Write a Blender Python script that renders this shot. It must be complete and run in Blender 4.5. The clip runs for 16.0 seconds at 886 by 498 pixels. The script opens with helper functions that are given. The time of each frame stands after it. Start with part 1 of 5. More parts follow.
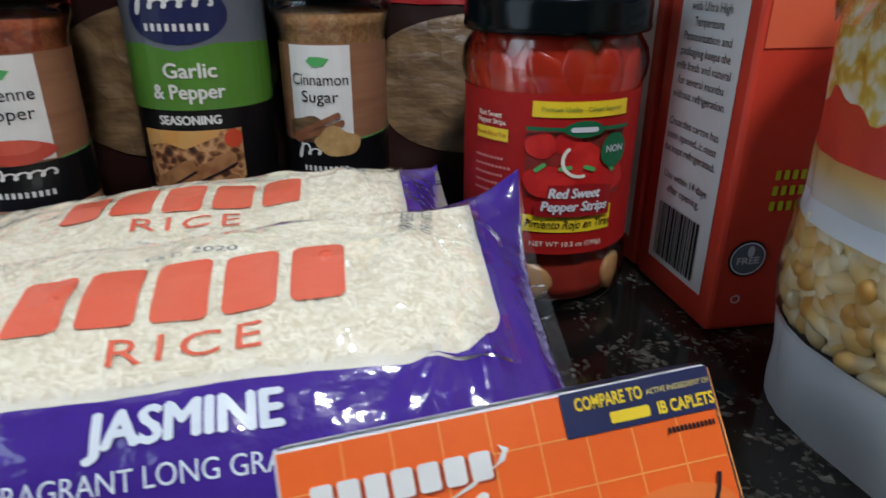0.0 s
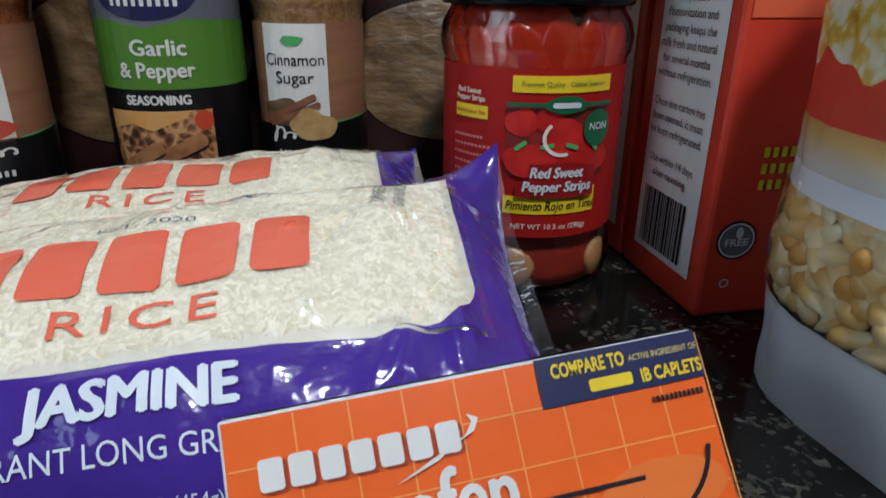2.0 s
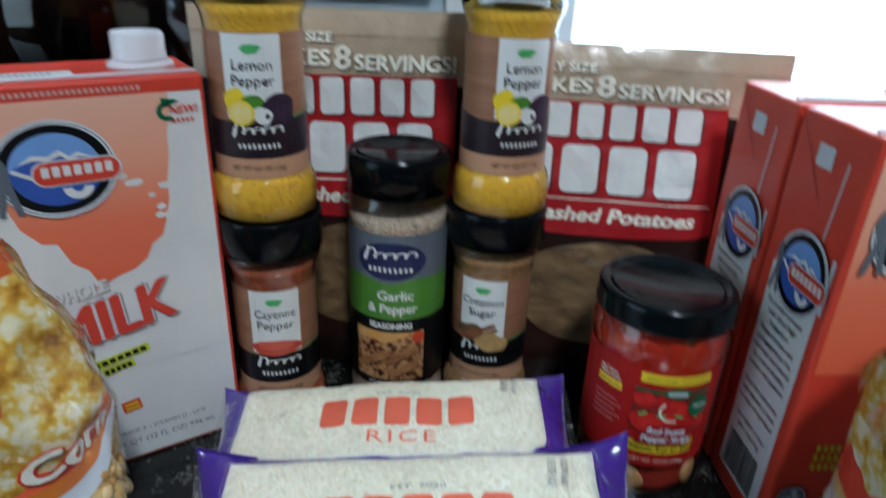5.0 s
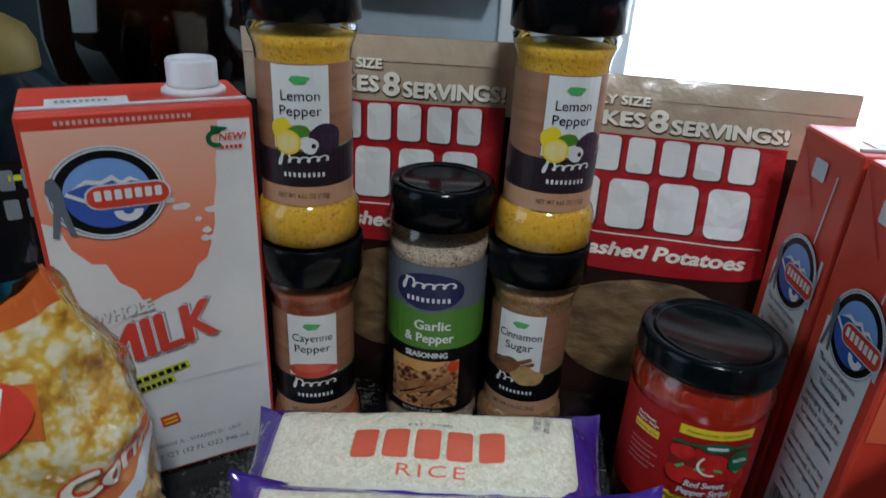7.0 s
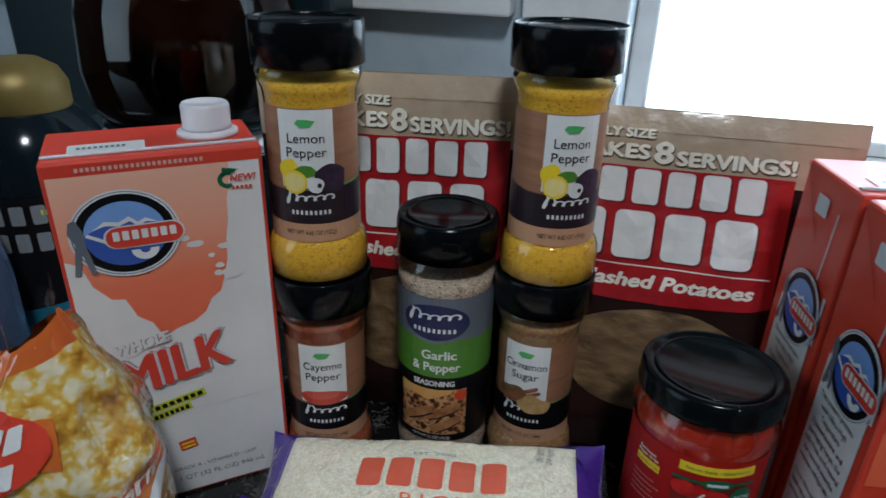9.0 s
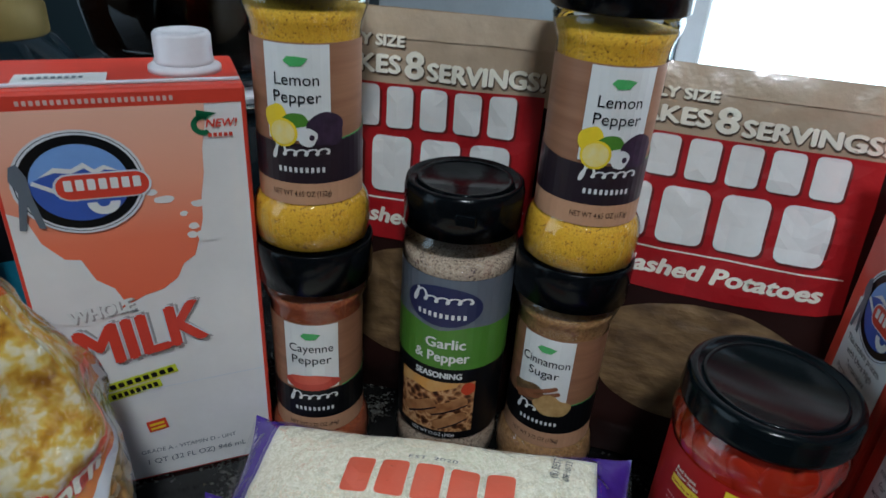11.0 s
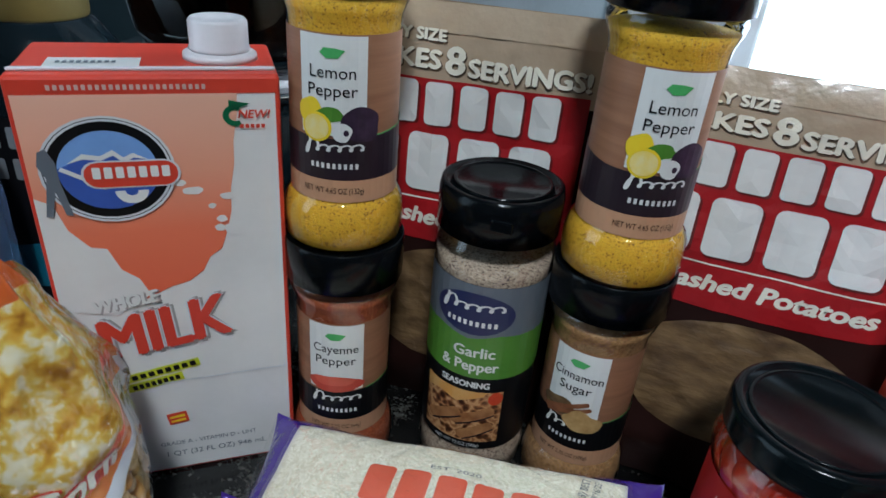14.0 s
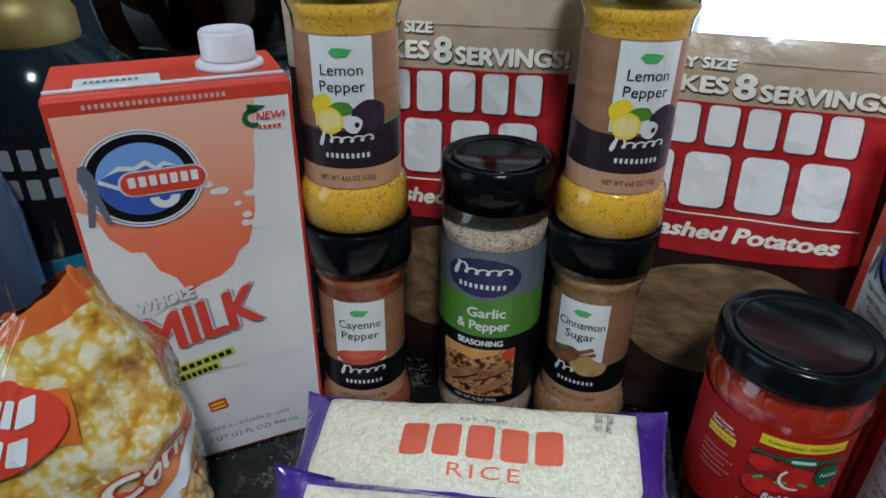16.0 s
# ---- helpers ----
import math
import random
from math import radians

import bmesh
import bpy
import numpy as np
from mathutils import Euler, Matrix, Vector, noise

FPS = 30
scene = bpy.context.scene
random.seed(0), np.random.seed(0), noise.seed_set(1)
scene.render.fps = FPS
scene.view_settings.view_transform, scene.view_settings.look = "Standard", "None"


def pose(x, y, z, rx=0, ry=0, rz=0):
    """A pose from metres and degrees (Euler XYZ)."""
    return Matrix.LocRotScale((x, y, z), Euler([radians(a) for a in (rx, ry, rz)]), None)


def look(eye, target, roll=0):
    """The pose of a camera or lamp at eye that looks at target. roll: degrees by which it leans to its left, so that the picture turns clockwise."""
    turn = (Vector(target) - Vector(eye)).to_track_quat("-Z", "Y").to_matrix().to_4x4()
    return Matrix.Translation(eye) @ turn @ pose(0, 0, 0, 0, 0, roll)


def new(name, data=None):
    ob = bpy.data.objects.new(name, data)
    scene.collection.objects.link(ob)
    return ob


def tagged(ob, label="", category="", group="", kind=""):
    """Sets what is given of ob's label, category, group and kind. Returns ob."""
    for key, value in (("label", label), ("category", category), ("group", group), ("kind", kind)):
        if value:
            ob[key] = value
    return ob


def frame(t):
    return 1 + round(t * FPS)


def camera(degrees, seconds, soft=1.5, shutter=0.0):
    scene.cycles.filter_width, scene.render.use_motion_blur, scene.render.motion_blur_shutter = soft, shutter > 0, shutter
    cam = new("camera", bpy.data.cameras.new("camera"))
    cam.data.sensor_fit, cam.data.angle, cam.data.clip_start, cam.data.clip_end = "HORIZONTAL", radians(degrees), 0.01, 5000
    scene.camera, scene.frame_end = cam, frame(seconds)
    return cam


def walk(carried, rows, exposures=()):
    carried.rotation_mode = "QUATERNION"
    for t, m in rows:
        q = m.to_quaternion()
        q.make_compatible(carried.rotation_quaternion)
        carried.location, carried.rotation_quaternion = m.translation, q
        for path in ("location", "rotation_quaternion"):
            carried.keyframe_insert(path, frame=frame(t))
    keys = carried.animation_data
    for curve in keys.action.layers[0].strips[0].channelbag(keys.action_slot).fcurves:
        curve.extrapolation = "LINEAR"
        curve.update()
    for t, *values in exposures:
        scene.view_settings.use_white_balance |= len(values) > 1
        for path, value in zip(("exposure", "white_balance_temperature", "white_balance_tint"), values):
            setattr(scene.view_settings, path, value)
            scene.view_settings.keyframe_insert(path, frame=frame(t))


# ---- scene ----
cam = camera(68.33, 16.0, soft=1.5, shutter=0.8)
# seconds, eye and target in metres, roll in degrees
PATH = [
    (0, (0.0184, 0.0050, 0.1148), (-0.0830, 1.8359, -0.6836), 0.21),
    (0.5, (0.0246, 0.0087, 0.1038), (-0.0691, 1.8552, -0.6590), 0.64),
    (1, (0.0239, 0.0095, 0.0977), (-0.0589, 1.8538, -0.6717), 0.86),
    (1.5, (0.0218, 0.0118, 0.0979), (-0.0563, 1.8557, -0.6727), 0.78),
    (2, (0.0223, 0.0100, 0.1025), (-0.0497, 1.8557, -0.6642), 0.57),
    (2.5, (0.0273, 0.0122, 0.1055), (-0.0383, 1.8672, -0.6393), 0.78),
    (3, (0.0248, 0.0141, 0.1082), (-0.0258, 1.8677, -0.6414), 0.44),
    (3.5, (0.0261, 0.0128, 0.1234), (-0.0287, 1.8646, -0.6300), 0.96),
    (4, (0.0142, -0.0255, 0.1710), (-0.1651, 1.7746, -0.6819), 1.43),
    (4.5, (0.0001, -0.0401, 0.2059), (-0.2527, 1.7346, -0.6808), 1.12),
    (5, (-0.0097, -0.0429, 0.2462), (-0.3476, 1.7379, -0.5990), 2.36),
    (5.2, (-0.0114, -0.0428, 0.2479), (-0.3712, 1.7565, -0.5478), 3.68),
    (7.3, (-0.0100, -0.0292, 0.2674), (-0.5027, 1.7103, -0.5878), 2.52),
    (7.5, (-0.0030, -0.0270, 0.2717), (-0.5054, 1.7124, -0.5782), 1.94),
    (8, (0.0017, -0.0313, 0.2717), (-0.5345, 1.6988, -0.5764), 2.84),
    (8.5, (0.0056, -0.0316, 0.2762), (-0.5499, 1.6959, -0.5647), 1.90),
    (9, (0.0053, -0.0293, 0.2772), (-0.5771, 1.6862, -0.5701), 1.64),
    (9.5, (0.0050, -0.0154, 0.2717), (-0.6732, 1.6460, -0.6114), 2.09),
    (9.7, (0.0064, -0.0099, 0.2709), (-0.6837, 1.6447, -0.6156), 2.65),
    (11.8, (-0.0133, 0.0219, 0.2538), (-0.6234, 1.6607, -0.7169), 4.29),
    (12, (-0.0141, 0.0202, 0.2565), (-0.6530, 1.6528, -0.7060), 3.71),
    (12.5, (-0.0119, 0.0181, 0.2622), (-0.6964, 1.6360, -0.6939), 4.03),
    (13, (-0.0141, 0.0120, 0.2561), (-0.7217, 1.6196, -0.7004), 4.30),
    (13.5, (-0.0073, 0.0178, 0.2555), (-0.7432, 1.6111, -0.7036), 5.28),
    (14, (-0.0109, 0.0270, 0.2573), (-0.7220, 1.6255, -0.7117), 5.16),
    (14.5, (-0.0210, 0.0253, 0.2634), (-0.6864, 1.6175, -0.7475), 3.65),
    (15, (-0.0206, 0.0113, 0.2586), (-0.6236, 1.6399, -0.7334), 1.73),
    (15.5, (-0.0192, -0.0033, 0.2601), (-0.6396, 1.6164, -0.7358), 1.02),
    (16, (-0.0178, -0.0047, 0.2643), (-0.6258, 1.6166, -0.7366), 0.94),
]
walk(cam, [(t, look(eye, target, roll)) for t, eye, target, roll in PATH],
     exposures=[(0.0, -0.12, 6000, 10), (3.0, -0.18, 5680, 6), (4.0, -0.18, 5380, 2), (5.2, -0.32, 5400, 2), (7.5, -0.64, 5680, 6), (9.5, -0.67, 5680, 6), (12.0, -0.38, 5580, 4), (16.0, -0.28, 5560, 4)])
# ---- light ----
world = bpy.data.worlds.new("room_daylight")
world.use_nodes = True
scene.world = world
wn = world.node_tree
sky = wn.nodes.new("ShaderNodeTexSky")
sky.sky_type, sky.sun_disc, sky.sun_elevation, sky.sun_rotation = "NISHITA", False, radians(35), radians(40)
wn.links.new(sky.outputs[0], wn.nodes["Background"].inputs[0])
wn.nodes["Background"].inputs[1].default_value = 0.08
scene.view_settings.exposure = 0.0


def area_lamp(name, eye, target, sx, sy, watts, colour):
    data = bpy.data.lights.new(name, "AREA")
    data.shape, data.size, data.size_y, data.energy, data.color = "RECTANGLE", sx, sy, watts, colour
    ob = new(name, data)
    ob.matrix_world = look(eye, target)
    return ob


# kitchen ceiling fixture above and behind the camera, an added fill from the left, daylight in the window's opening
area_lamp("ceiling_lamp", (0.28, -0.52, 1.32), (-0.02, 0.2, 0.05), 0.18, 0.18, 17.5, (1.0, 0.98, 0.95))
# cool fill without a known source, added to brighten left-facing sides
area_lamp("left_fill_lamp", (-1.28, -0.75, 0.60), (0.0, 0.18, 0.05), 0.9, 1.3, 8.3, (0.78, 0.93, 1.0))
area_lamp("window_daylight", (0.42, 0.80, 0.42), (0.05, 0.2, 0.1), 0.7, 0.5, 2.6, (0.74, 0.89, 1.0))

# ---- materials ----
MATS = {}


def material(name, colour, rough=0.5, metal=0.0, second=None, scale=40.0, mix=0.5, bump=0.0, bump_scale=200.0, coat=0.0, spec=0.5, stretch=(1, 1, 1), fine=0.06):
    """Principled surface whose colour varies at two scales, with fine relief."""
    if name in MATS:
        return MATS[name]
    m = bpy.data.materials.new(name)
    m.use_nodes = True
    t = m.node_tree
    b = t.nodes["Principled BSDF"]
    co = t.nodes.new("ShaderNodeTexCoord")
    mp = t.nodes.new("ShaderNodeMapping")
    mp.inputs["Scale"].default_value = stretch
    t.links.new(co.outputs["Object"], mp.inputs[0])
    n1 = t.nodes.new("ShaderNodeTexNoise")
    n1.inputs["Scale"].default_value, n1.inputs["Detail"].default_value = scale, 5
    n2 = t.nodes.new("ShaderNodeTexNoise")
    n2.inputs["Scale"].default_value, n2.inputs["Detail"].default_value = scale * 9, 3
    t.links.new(mp.outputs[0], n1.inputs[0])
    t.links.new(mp.outputs[0], n2.inputs[0])
    ramp = t.nodes.new("ShaderNodeValToRGB")
    ramp.color_ramp.elements[0].position, ramp.color_ramp.elements[1].position = 0.5 - mix / 2, 0.5 + mix / 2
    c2 = second or tuple(min(1.0, c * 0.88) for c in colour)
    ramp.color_ramp.elements[0].color, ramp.color_ramp.elements[1].color = (*c2, 1), (*colour, 1)
    t.links.new(n1.outputs[0], ramp.inputs[0])
    mul = t.nodes.new("ShaderNodeMixRGB")
    mul.blend_type = "OVERLAY"
    mul.inputs[0].default_value = fine
    t.links.new(ramp.outputs[0], mul.inputs[1])
    t.links.new(n2.outputs[0], mul.inputs[2])
    t.links.new(mul.outputs[0], b.inputs["Base Color"])
    b.inputs["Roughness"].default_value, b.inputs["Metallic"].default_value = rough, metal
    b.inputs["Coat Weight"].default_value, b.inputs["Coat Roughness"].default_value = coat, 0.08
    b.inputs["Specular IOR Level"].default_value = spec
    if bump:
        n3 = t.nodes.new("ShaderNodeTexNoise")
        n3.inputs["Scale"].default_value, n3.inputs["Detail"].default_value = bump_scale, 4
        t.links.new(mp.outputs[0], n3.inputs[0])
        bp = t.nodes.new("ShaderNodeBump")
        bp.inputs["Strength"].default_value, bp.inputs["Distance"].default_value = bump, 0.002
        t.links.new(n3.outputs[0], bp.inputs["Height"])
        t.links.new(bp.outputs[0], b.inputs["Normal"])
        if coat:
            t.links.new(bp.outputs[0], b.inputs["Coat Normal"])
    MATS[name] = m
    return m


def clear_material(name, tint, gloss=0.12, rough=0.06, bump=0.0, bump_scale=60.0, stretch=(1, 1, 1)):
    """Thin clear plastic: lets light straight through, with a glossy sheen that grows at grazing angles."""
    m = bpy.data.materials.new(name)
    m.use_nodes = True
    t = m.node_tree
    out = t.nodes["Material Output"]
    tr, gl, mx, fr, ad = (t.nodes.new(k) for k in ("ShaderNodeBsdfTransparent", "ShaderNodeBsdfGlossy", "ShaderNodeMixShader", "ShaderNodeFresnel", "ShaderNodeMath"))
    tr.inputs[0].default_value = (*tint, 1)
    gl.inputs["Color"].default_value, gl.inputs["Roughness"].default_value = (1, 1, 1, 1), rough
    fr.inputs[0].default_value = 1.45
    ad.operation, ad.use_clamp = "ADD", True
    ad.inputs[1].default_value = gloss - 0.04
    t.links.new(fr.outputs[0], ad.inputs[0])
    t.links.new(ad.outputs[0], mx.inputs[0])
    t.links.new(tr.outputs[0], mx.inputs[1])
    t.links.new(gl.outputs[0], mx.inputs[2])
    t.links.new(mx.outputs[0], out.inputs[0])
    if bump:
        co, mp = t.nodes.new("ShaderNodeTexCoord"), t.nodes.new("ShaderNodeMapping")
        mp.inputs["Scale"].default_value = stretch
        n = t.nodes.new("ShaderNodeTexNoise")
        n.inputs["Scale"].default_value, n.inputs["Detail"].default_value, n.inputs["Distortion"].default_value = bump_scale, 3, 0.8
        bp = t.nodes.new("ShaderNodeBump")
        bp.inputs["Strength"].default_value, bp.inputs["Distance"].default_value = bump, 0.004
        t.links.new(co.outputs["Object"], mp.inputs[0])
        t.links.new(mp.outputs[0], n.inputs[0])
        t.links.new(n.outputs[0], bp.inputs["Height"])
        t.links.new(bp.outputs[0], gl.inputs["Normal"])
        t.links.new(bp.outputs[0], fr.inputs["Normal"])
    MATS[name] = m
    return m


def speckled(name, stops, scale, rough=0.12, bump=0.0, cell=True, coat=0.0, distort=1.2):
    """Stone, popcorn print and powders: cells and noise through a ramp of colours."""
    m = bpy.data.materials.new(name)
    m.use_nodes = True
    t = m.node_tree
    b = t.nodes["Principled BSDF"]
    co = t.nodes.new("ShaderNodeTexCoord")
    n1 = t.nodes.new("ShaderNodeTexNoise")
    n1.inputs["Scale"].default_value, n1.inputs["Detail"].default_value, n1.inputs["Distortion"].default_value = scale, 7, distort
    v = t.nodes.new("ShaderNodeTexVoronoi")
    v.inputs["Scale"].default_value = scale * 2.4
    add = t.nodes.new("ShaderNodeMixRGB")
    add.inputs[0].default_value = 0.35 if cell else 0.12
    t.links.new(co.outputs["Object"], n1.inputs[0])
    t.links.new(n1.outputs["Color"], v.inputs["Vector"])
    t.links.new(co.outputs["Object"], v.inputs["Vector"])
    t.links.new(n1.outputs[0], add.inputs[1])
    t.links.new(v.outputs["Distance"], add.inputs[2])
    r = t.nodes.new("ShaderNodeValToRGB")
    while len(r.color_ramp.elements) < len(stops):
        r.color_ramp.elements.new(0.5)
    for e, (p, c) in zip(r.color_ramp.elements, stops):
        e.position, e.color = p, (*c, 1)
    t.links.new(add.outputs[0], r.inputs[0])
    t.links.new(r.outputs[0], b.inputs["Base Color"])
    b.inputs["Roughness"].default_value = rough
    b.inputs["Coat Weight"].default_value, b.inputs["Coat Roughness"].default_value = coat, 0.1
    if bump:
        bp = t.nodes.new("ShaderNodeBump")
        bp.inputs["Strength"].default_value, bp.inputs["Distance"].default_value = bump, 0.002
        t.links.new(add.outputs[0], bp.inputs["Height"])
        t.links.new(bp.outputs[0], b.inputs["Normal"])
    MATS[name] = m
    return m


granite = material("granite", (0.010, 0.010, 0.0095), 0.12, second=(0.002, 0.002, 0.002), scale=34, mix=0.35, spec=0.3)


def granite_specks(m):
    """Pale and rusty crystals strewn in drifts over the black stone."""
    t = m.node_tree
    b = t.nodes["Principled BSDF"]
    base = b.inputs["Base Color"].links[0].from_socket
    co, v, n = (t.nodes.new(k) for k in ("ShaderNodeTexCoord", "ShaderNodeTexVoronoi", "ShaderNodeTexNoise"))
    v.inputs["Scale"].default_value = 650
    n.inputs["Scale"].default_value, n.inputs["Detail"].default_value = 38, 9
    n.inputs["Roughness"].default_value = 0.68
    t.links.new(co.outputs["Object"], v.inputs["Vector"])
    t.links.new(co.outputs["Object"], n.inputs["Vector"])
    sep = t.nodes.new("ShaderNodeSeparateXYZ")
    t.links.new(v.outputs["Color"], sep.inputs[0])
    add = t.nodes.new("ShaderNodeMath")
    add.operation = "MULTIPLY_ADD"
    add.inputs[1].default_value = 0.22
    t.links.new(sep.outputs[0], add.inputs[0])
    t.links.new(n.outputs[0], add.inputs[2])
    ramp = t.nodes.new("ShaderNodeValToRGB")
    e = ramp.color_ramp.elements
    e[0].position, e[1].position = 0.69, 0.77
    e[0].color, e[1].color = (0, 0, 0, 1), (1, 1, 1, 1)
    t.links.new(add.outputs[0], ramp.inputs[0])
    tint = t.nodes.new("ShaderNodeMixRGB")
    tint.inputs[1].default_value, tint.inputs[2].default_value = (0.085, 0.085, 0.075, 1), (0.030, 0.026, 0.022, 1)
    t.links.new(sep.outputs[1], tint.inputs[0])
    mx = t.nodes.new("ShaderNodeMixRGB")
    t.links.new(ramp.outputs[0], mx.inputs[0])
    t.links.new(base, mx.inputs[1])
    t.links.new(tint.outputs[0], mx.inputs[2])
    t.links.new(mx.outputs[0], b.inputs["Base Color"])


granite_specks(granite)
# near-black tone for the unseen closing walls, to hold down bounced light
unseen_wall_dark = material("unseen_wall_dark", (0.035, 0.037, 0.040), 0.7, bump=0.1, bump_scale=300)
dark_panel = material("dark_panel", (0.010, 0.022, 0.028), 0.35, bump=0.05)
wall_paint = material("wall_paint", (0.46, 0.54, 0.60), 0.6, bump=0.1, bump_scale=300)
white_trim = material("white_trim", (0.78, 0.79, 0.80), 0.4)
red_print = material("red_print", (0.64, 0.055, 0.028), 0.40, second=(0.58, 0.045, 0.023), coat=0.15)
red_film = material("red_film", (0.38, 0.012, 0.016), 0.34, second=(0.31, 0.009, 0.013), coat=0.45, bump=0.7, bump_scale=48)
white_print = material("white_print", (0.74, 0.74, 0.72), 0.42)
milk_white = material("milk_white", (0.78, 0.76, 0.74), 0.42, second=(0.66, 0.64, 0.63), scale=28, mix=0.6)
peach_print = material("peach_print", (0.80, 0.36, 0.23), 0.4, second=(0.76, 0.30, 0.17), scale=10, coat=0.15)
def graded(name, stops, z0, z1, rough=0.4):
    """A printed fade up the carton, from z0 to z1."""
    m = material(name, (1, 1, 1), rough, coat=0.15)
    t = m.node_tree
    co, sep, mr, rp = (t.nodes.new(k) for k in ("ShaderNodeTexCoord", "ShaderNodeSeparateXYZ", "ShaderNodeMapRange", "ShaderNodeValToRGB"))
    mr.inputs[1].default_value, mr.inputs[2].default_value = z0, z1
    t.links.new(co.outputs["Object"], sep.inputs[0])
    t.links.new(sep.outputs[2], mr.inputs[0])
    t.links.new(mr.outputs[0], rp.inputs[0])
    while len(rp.color_ramp.elements) < len(stops):
        rp.color_ramp.elements.new(0.5)
    for e, (p, c) in zip(rp.color_ramp.elements, stops):
        e.position, e.color = p, (*c, 1)
    t.links.new(rp.outputs[0], t.nodes["Principled BSDF"].inputs["Base Color"])
    return m


peach_fade = graded("peach_fade_print", [(0.0, (0.76, 0.135, 0.06)), (0.35, (0.77, 0.18, 0.09)), (0.62, (0.78, 0.34, 0.22)), (1.0, (0.78, 0.46, 0.34))], 0.10, 0.19)
amber_grade = graded("amber_grade_film", [(0.0, (0.62, 0.58, 0.50)), (0.3, (0.60, 0.40, 0.15)), (0.62, (0.54, 0.19, 0.03)), (1.0, (0.46, 0.055, 0.02))], 0.064, 0.084, 0.25)
orange_print = material("orange_print", (0.78, 0.13, 0.05), 0.4, second=(0.74, 0.11, 0.04), coat=0.15)
black_print = material("black_print", (0.005, 0.005, 0.006), 0.35, spec=0.3)
black_plastic = material("black_plastic", (0.003, 0.004, 0.005), 0.16, bump=0.05, bump_scale=500, spec=0.16)
navy_print = material("navy_print", (0.016, 0.022, 0.085), 0.35)
blue_print = material("blue_print", (0.045, 0.10, 0.42), 0.4)
sky_blue = material("sky_blue_print", (0.20, 0.36, 0.72), 0.4)
green_print = material("green_print", (0.085, 0.23, 0.025), 0.4)
leaf_green = material("leaf_green_print", (0.10, 0.42, 0.12), 0.4)
dark_green = material("dark_green_print", (0.01, 0.13, 0.05), 0.4)
grey_print = material("grey_print", (0.13, 0.15, 0.18), 0.4)
yellow_print = material("yellow_print", (0.85, 0.62, 0.02), 0.4)
lime_print = material("lime_print", (0.55, 0.60, 0.02), 0.4)
lemon_print = material("lemon_print", (0.80, 0.60, 0.12), 0.4, second=(0.74, 0.66, 0.34), scale=260)
cream_print = material("cream_print", (0.82, 0.78, 0.66), 0.4)
plum_print = material("plum_print", (0.045, 0.022, 0.05), 0.4, second=(0.02, 0.012, 0.025), scale=300)
dark_band = material("dark_band_print", (0.020, 0.012, 0.018), 0.35)
purple_film = material("purple_film", (0.070, 0.030, 0.30), 0.20, second=(0.045, 0.018, 0.21), scale=25, coat=0.8, bump=1.0, bump_scale=55)
omega_red = material("coral_red_print", (0.80, 0.13, 0.07), 0.3, second=(0.76, 0.17, 0.10), scale=60, coat=0.3)
pale_text = material("pale_blue_text", (0.72, 0.78, 0.86), 0.35)
rice_white = material("rice_white", (0.78, 0.76, 0.68), 0.5, second=(0.70, 0.67, 0.57), scale=160, mix=0.4, bump=0.2, bump_scale=420)
grain_mat = material("rice_grain", (0.76, 0.75, 0.69), 0.4, second=(0.68, 0.66, 0.58), scale=120, mix=0.3)
gn = grain_mat.node_tree
gi, gr = gn.nodes.new("ShaderNodeNewGeometry"), gn.nodes.new("ShaderNodeValToRGB")
gr.color_ramp.elements[0].color, gr.color_ramp.elements[1].color = (0.64, 0.59, 0.45, 1), (0.88, 0.85, 0.74, 1)
gn.links.new(gi.outputs["Random Per Island"], gr.inputs[0])
gn.links.new(gr.outputs[0], gn.nodes["Principled BSDF"].inputs["Base Color"])
box_orange = material("box_orange", (0.85, 0.14, 0.016), 0.33, second=(0.82, 0.125, 0.014), coat=0.3)
grid_orange = material("grid_line_orange", (0.88, 0.36, 0.10), 0.35)
card_white = material("card_white", (0.66, 0.68, 0.72), 0.45)
jar_red = material("jar_label_red", (0.34, 0.010, 0.009), 0.55, second=(0.36, 0.010, 0.009), spec=0.2)
pepper_mat = material("pepper_strip", (0.44, 0.030, 0.009), 0.22, second=(0.30, 0.016, 0.006), scale=60, mix=0.7, coat=0.6, bump=0.3, bump_scale=90)
brine = material("red_brine", (0.30, 0.020, 0.007), 0.6, second=(0.18, 0.010, 0.005), scale=50)
tan_film = material("tan_film", (0.44, 0.34, 0.24), 0.34, second=(0.38, 0.29, 0.20), scale=20, coat=0.5, bump=0.9, bump_scale=48)
brown_film = material("brown_film", (0.012, 0.005, 0.005), 0.42, second=(0.024, 0.009, 0.007), scale=18, spec=0.12, coat=0.04, bump=0.3, bump_scale=40)
potato_print = material("potato_print", (0.22, 0.135, 0.06), 0.45, second=(0.06, 0.032, 0.014), scale=52, mix=0.36, coat=0.15, bump=0.7, bump_scale=70, stretch=(1, 1, 2.2))
wood_label = material("wood_label", (0.36, 0.175, 0.095), 0.42, second=(0.20, 0.085, 0.042), scale=30, mix=0.6, stretch=(0.5, 0.5, 9))
tan_label = material("tan_label", (0.55, 0.30, 0.17), 0.42)
lemon_powder = speckled("lemon_pepper_powder", [(0.32, (0.16, 0.08, 0.01)), (0.42, (0.60, 0.34, 0.015)), (0.62, (0.68, 0.42, 0.02)), (0.70, (0.40, 0.24, 0.02))], 420.0, 0.8, 0.3)
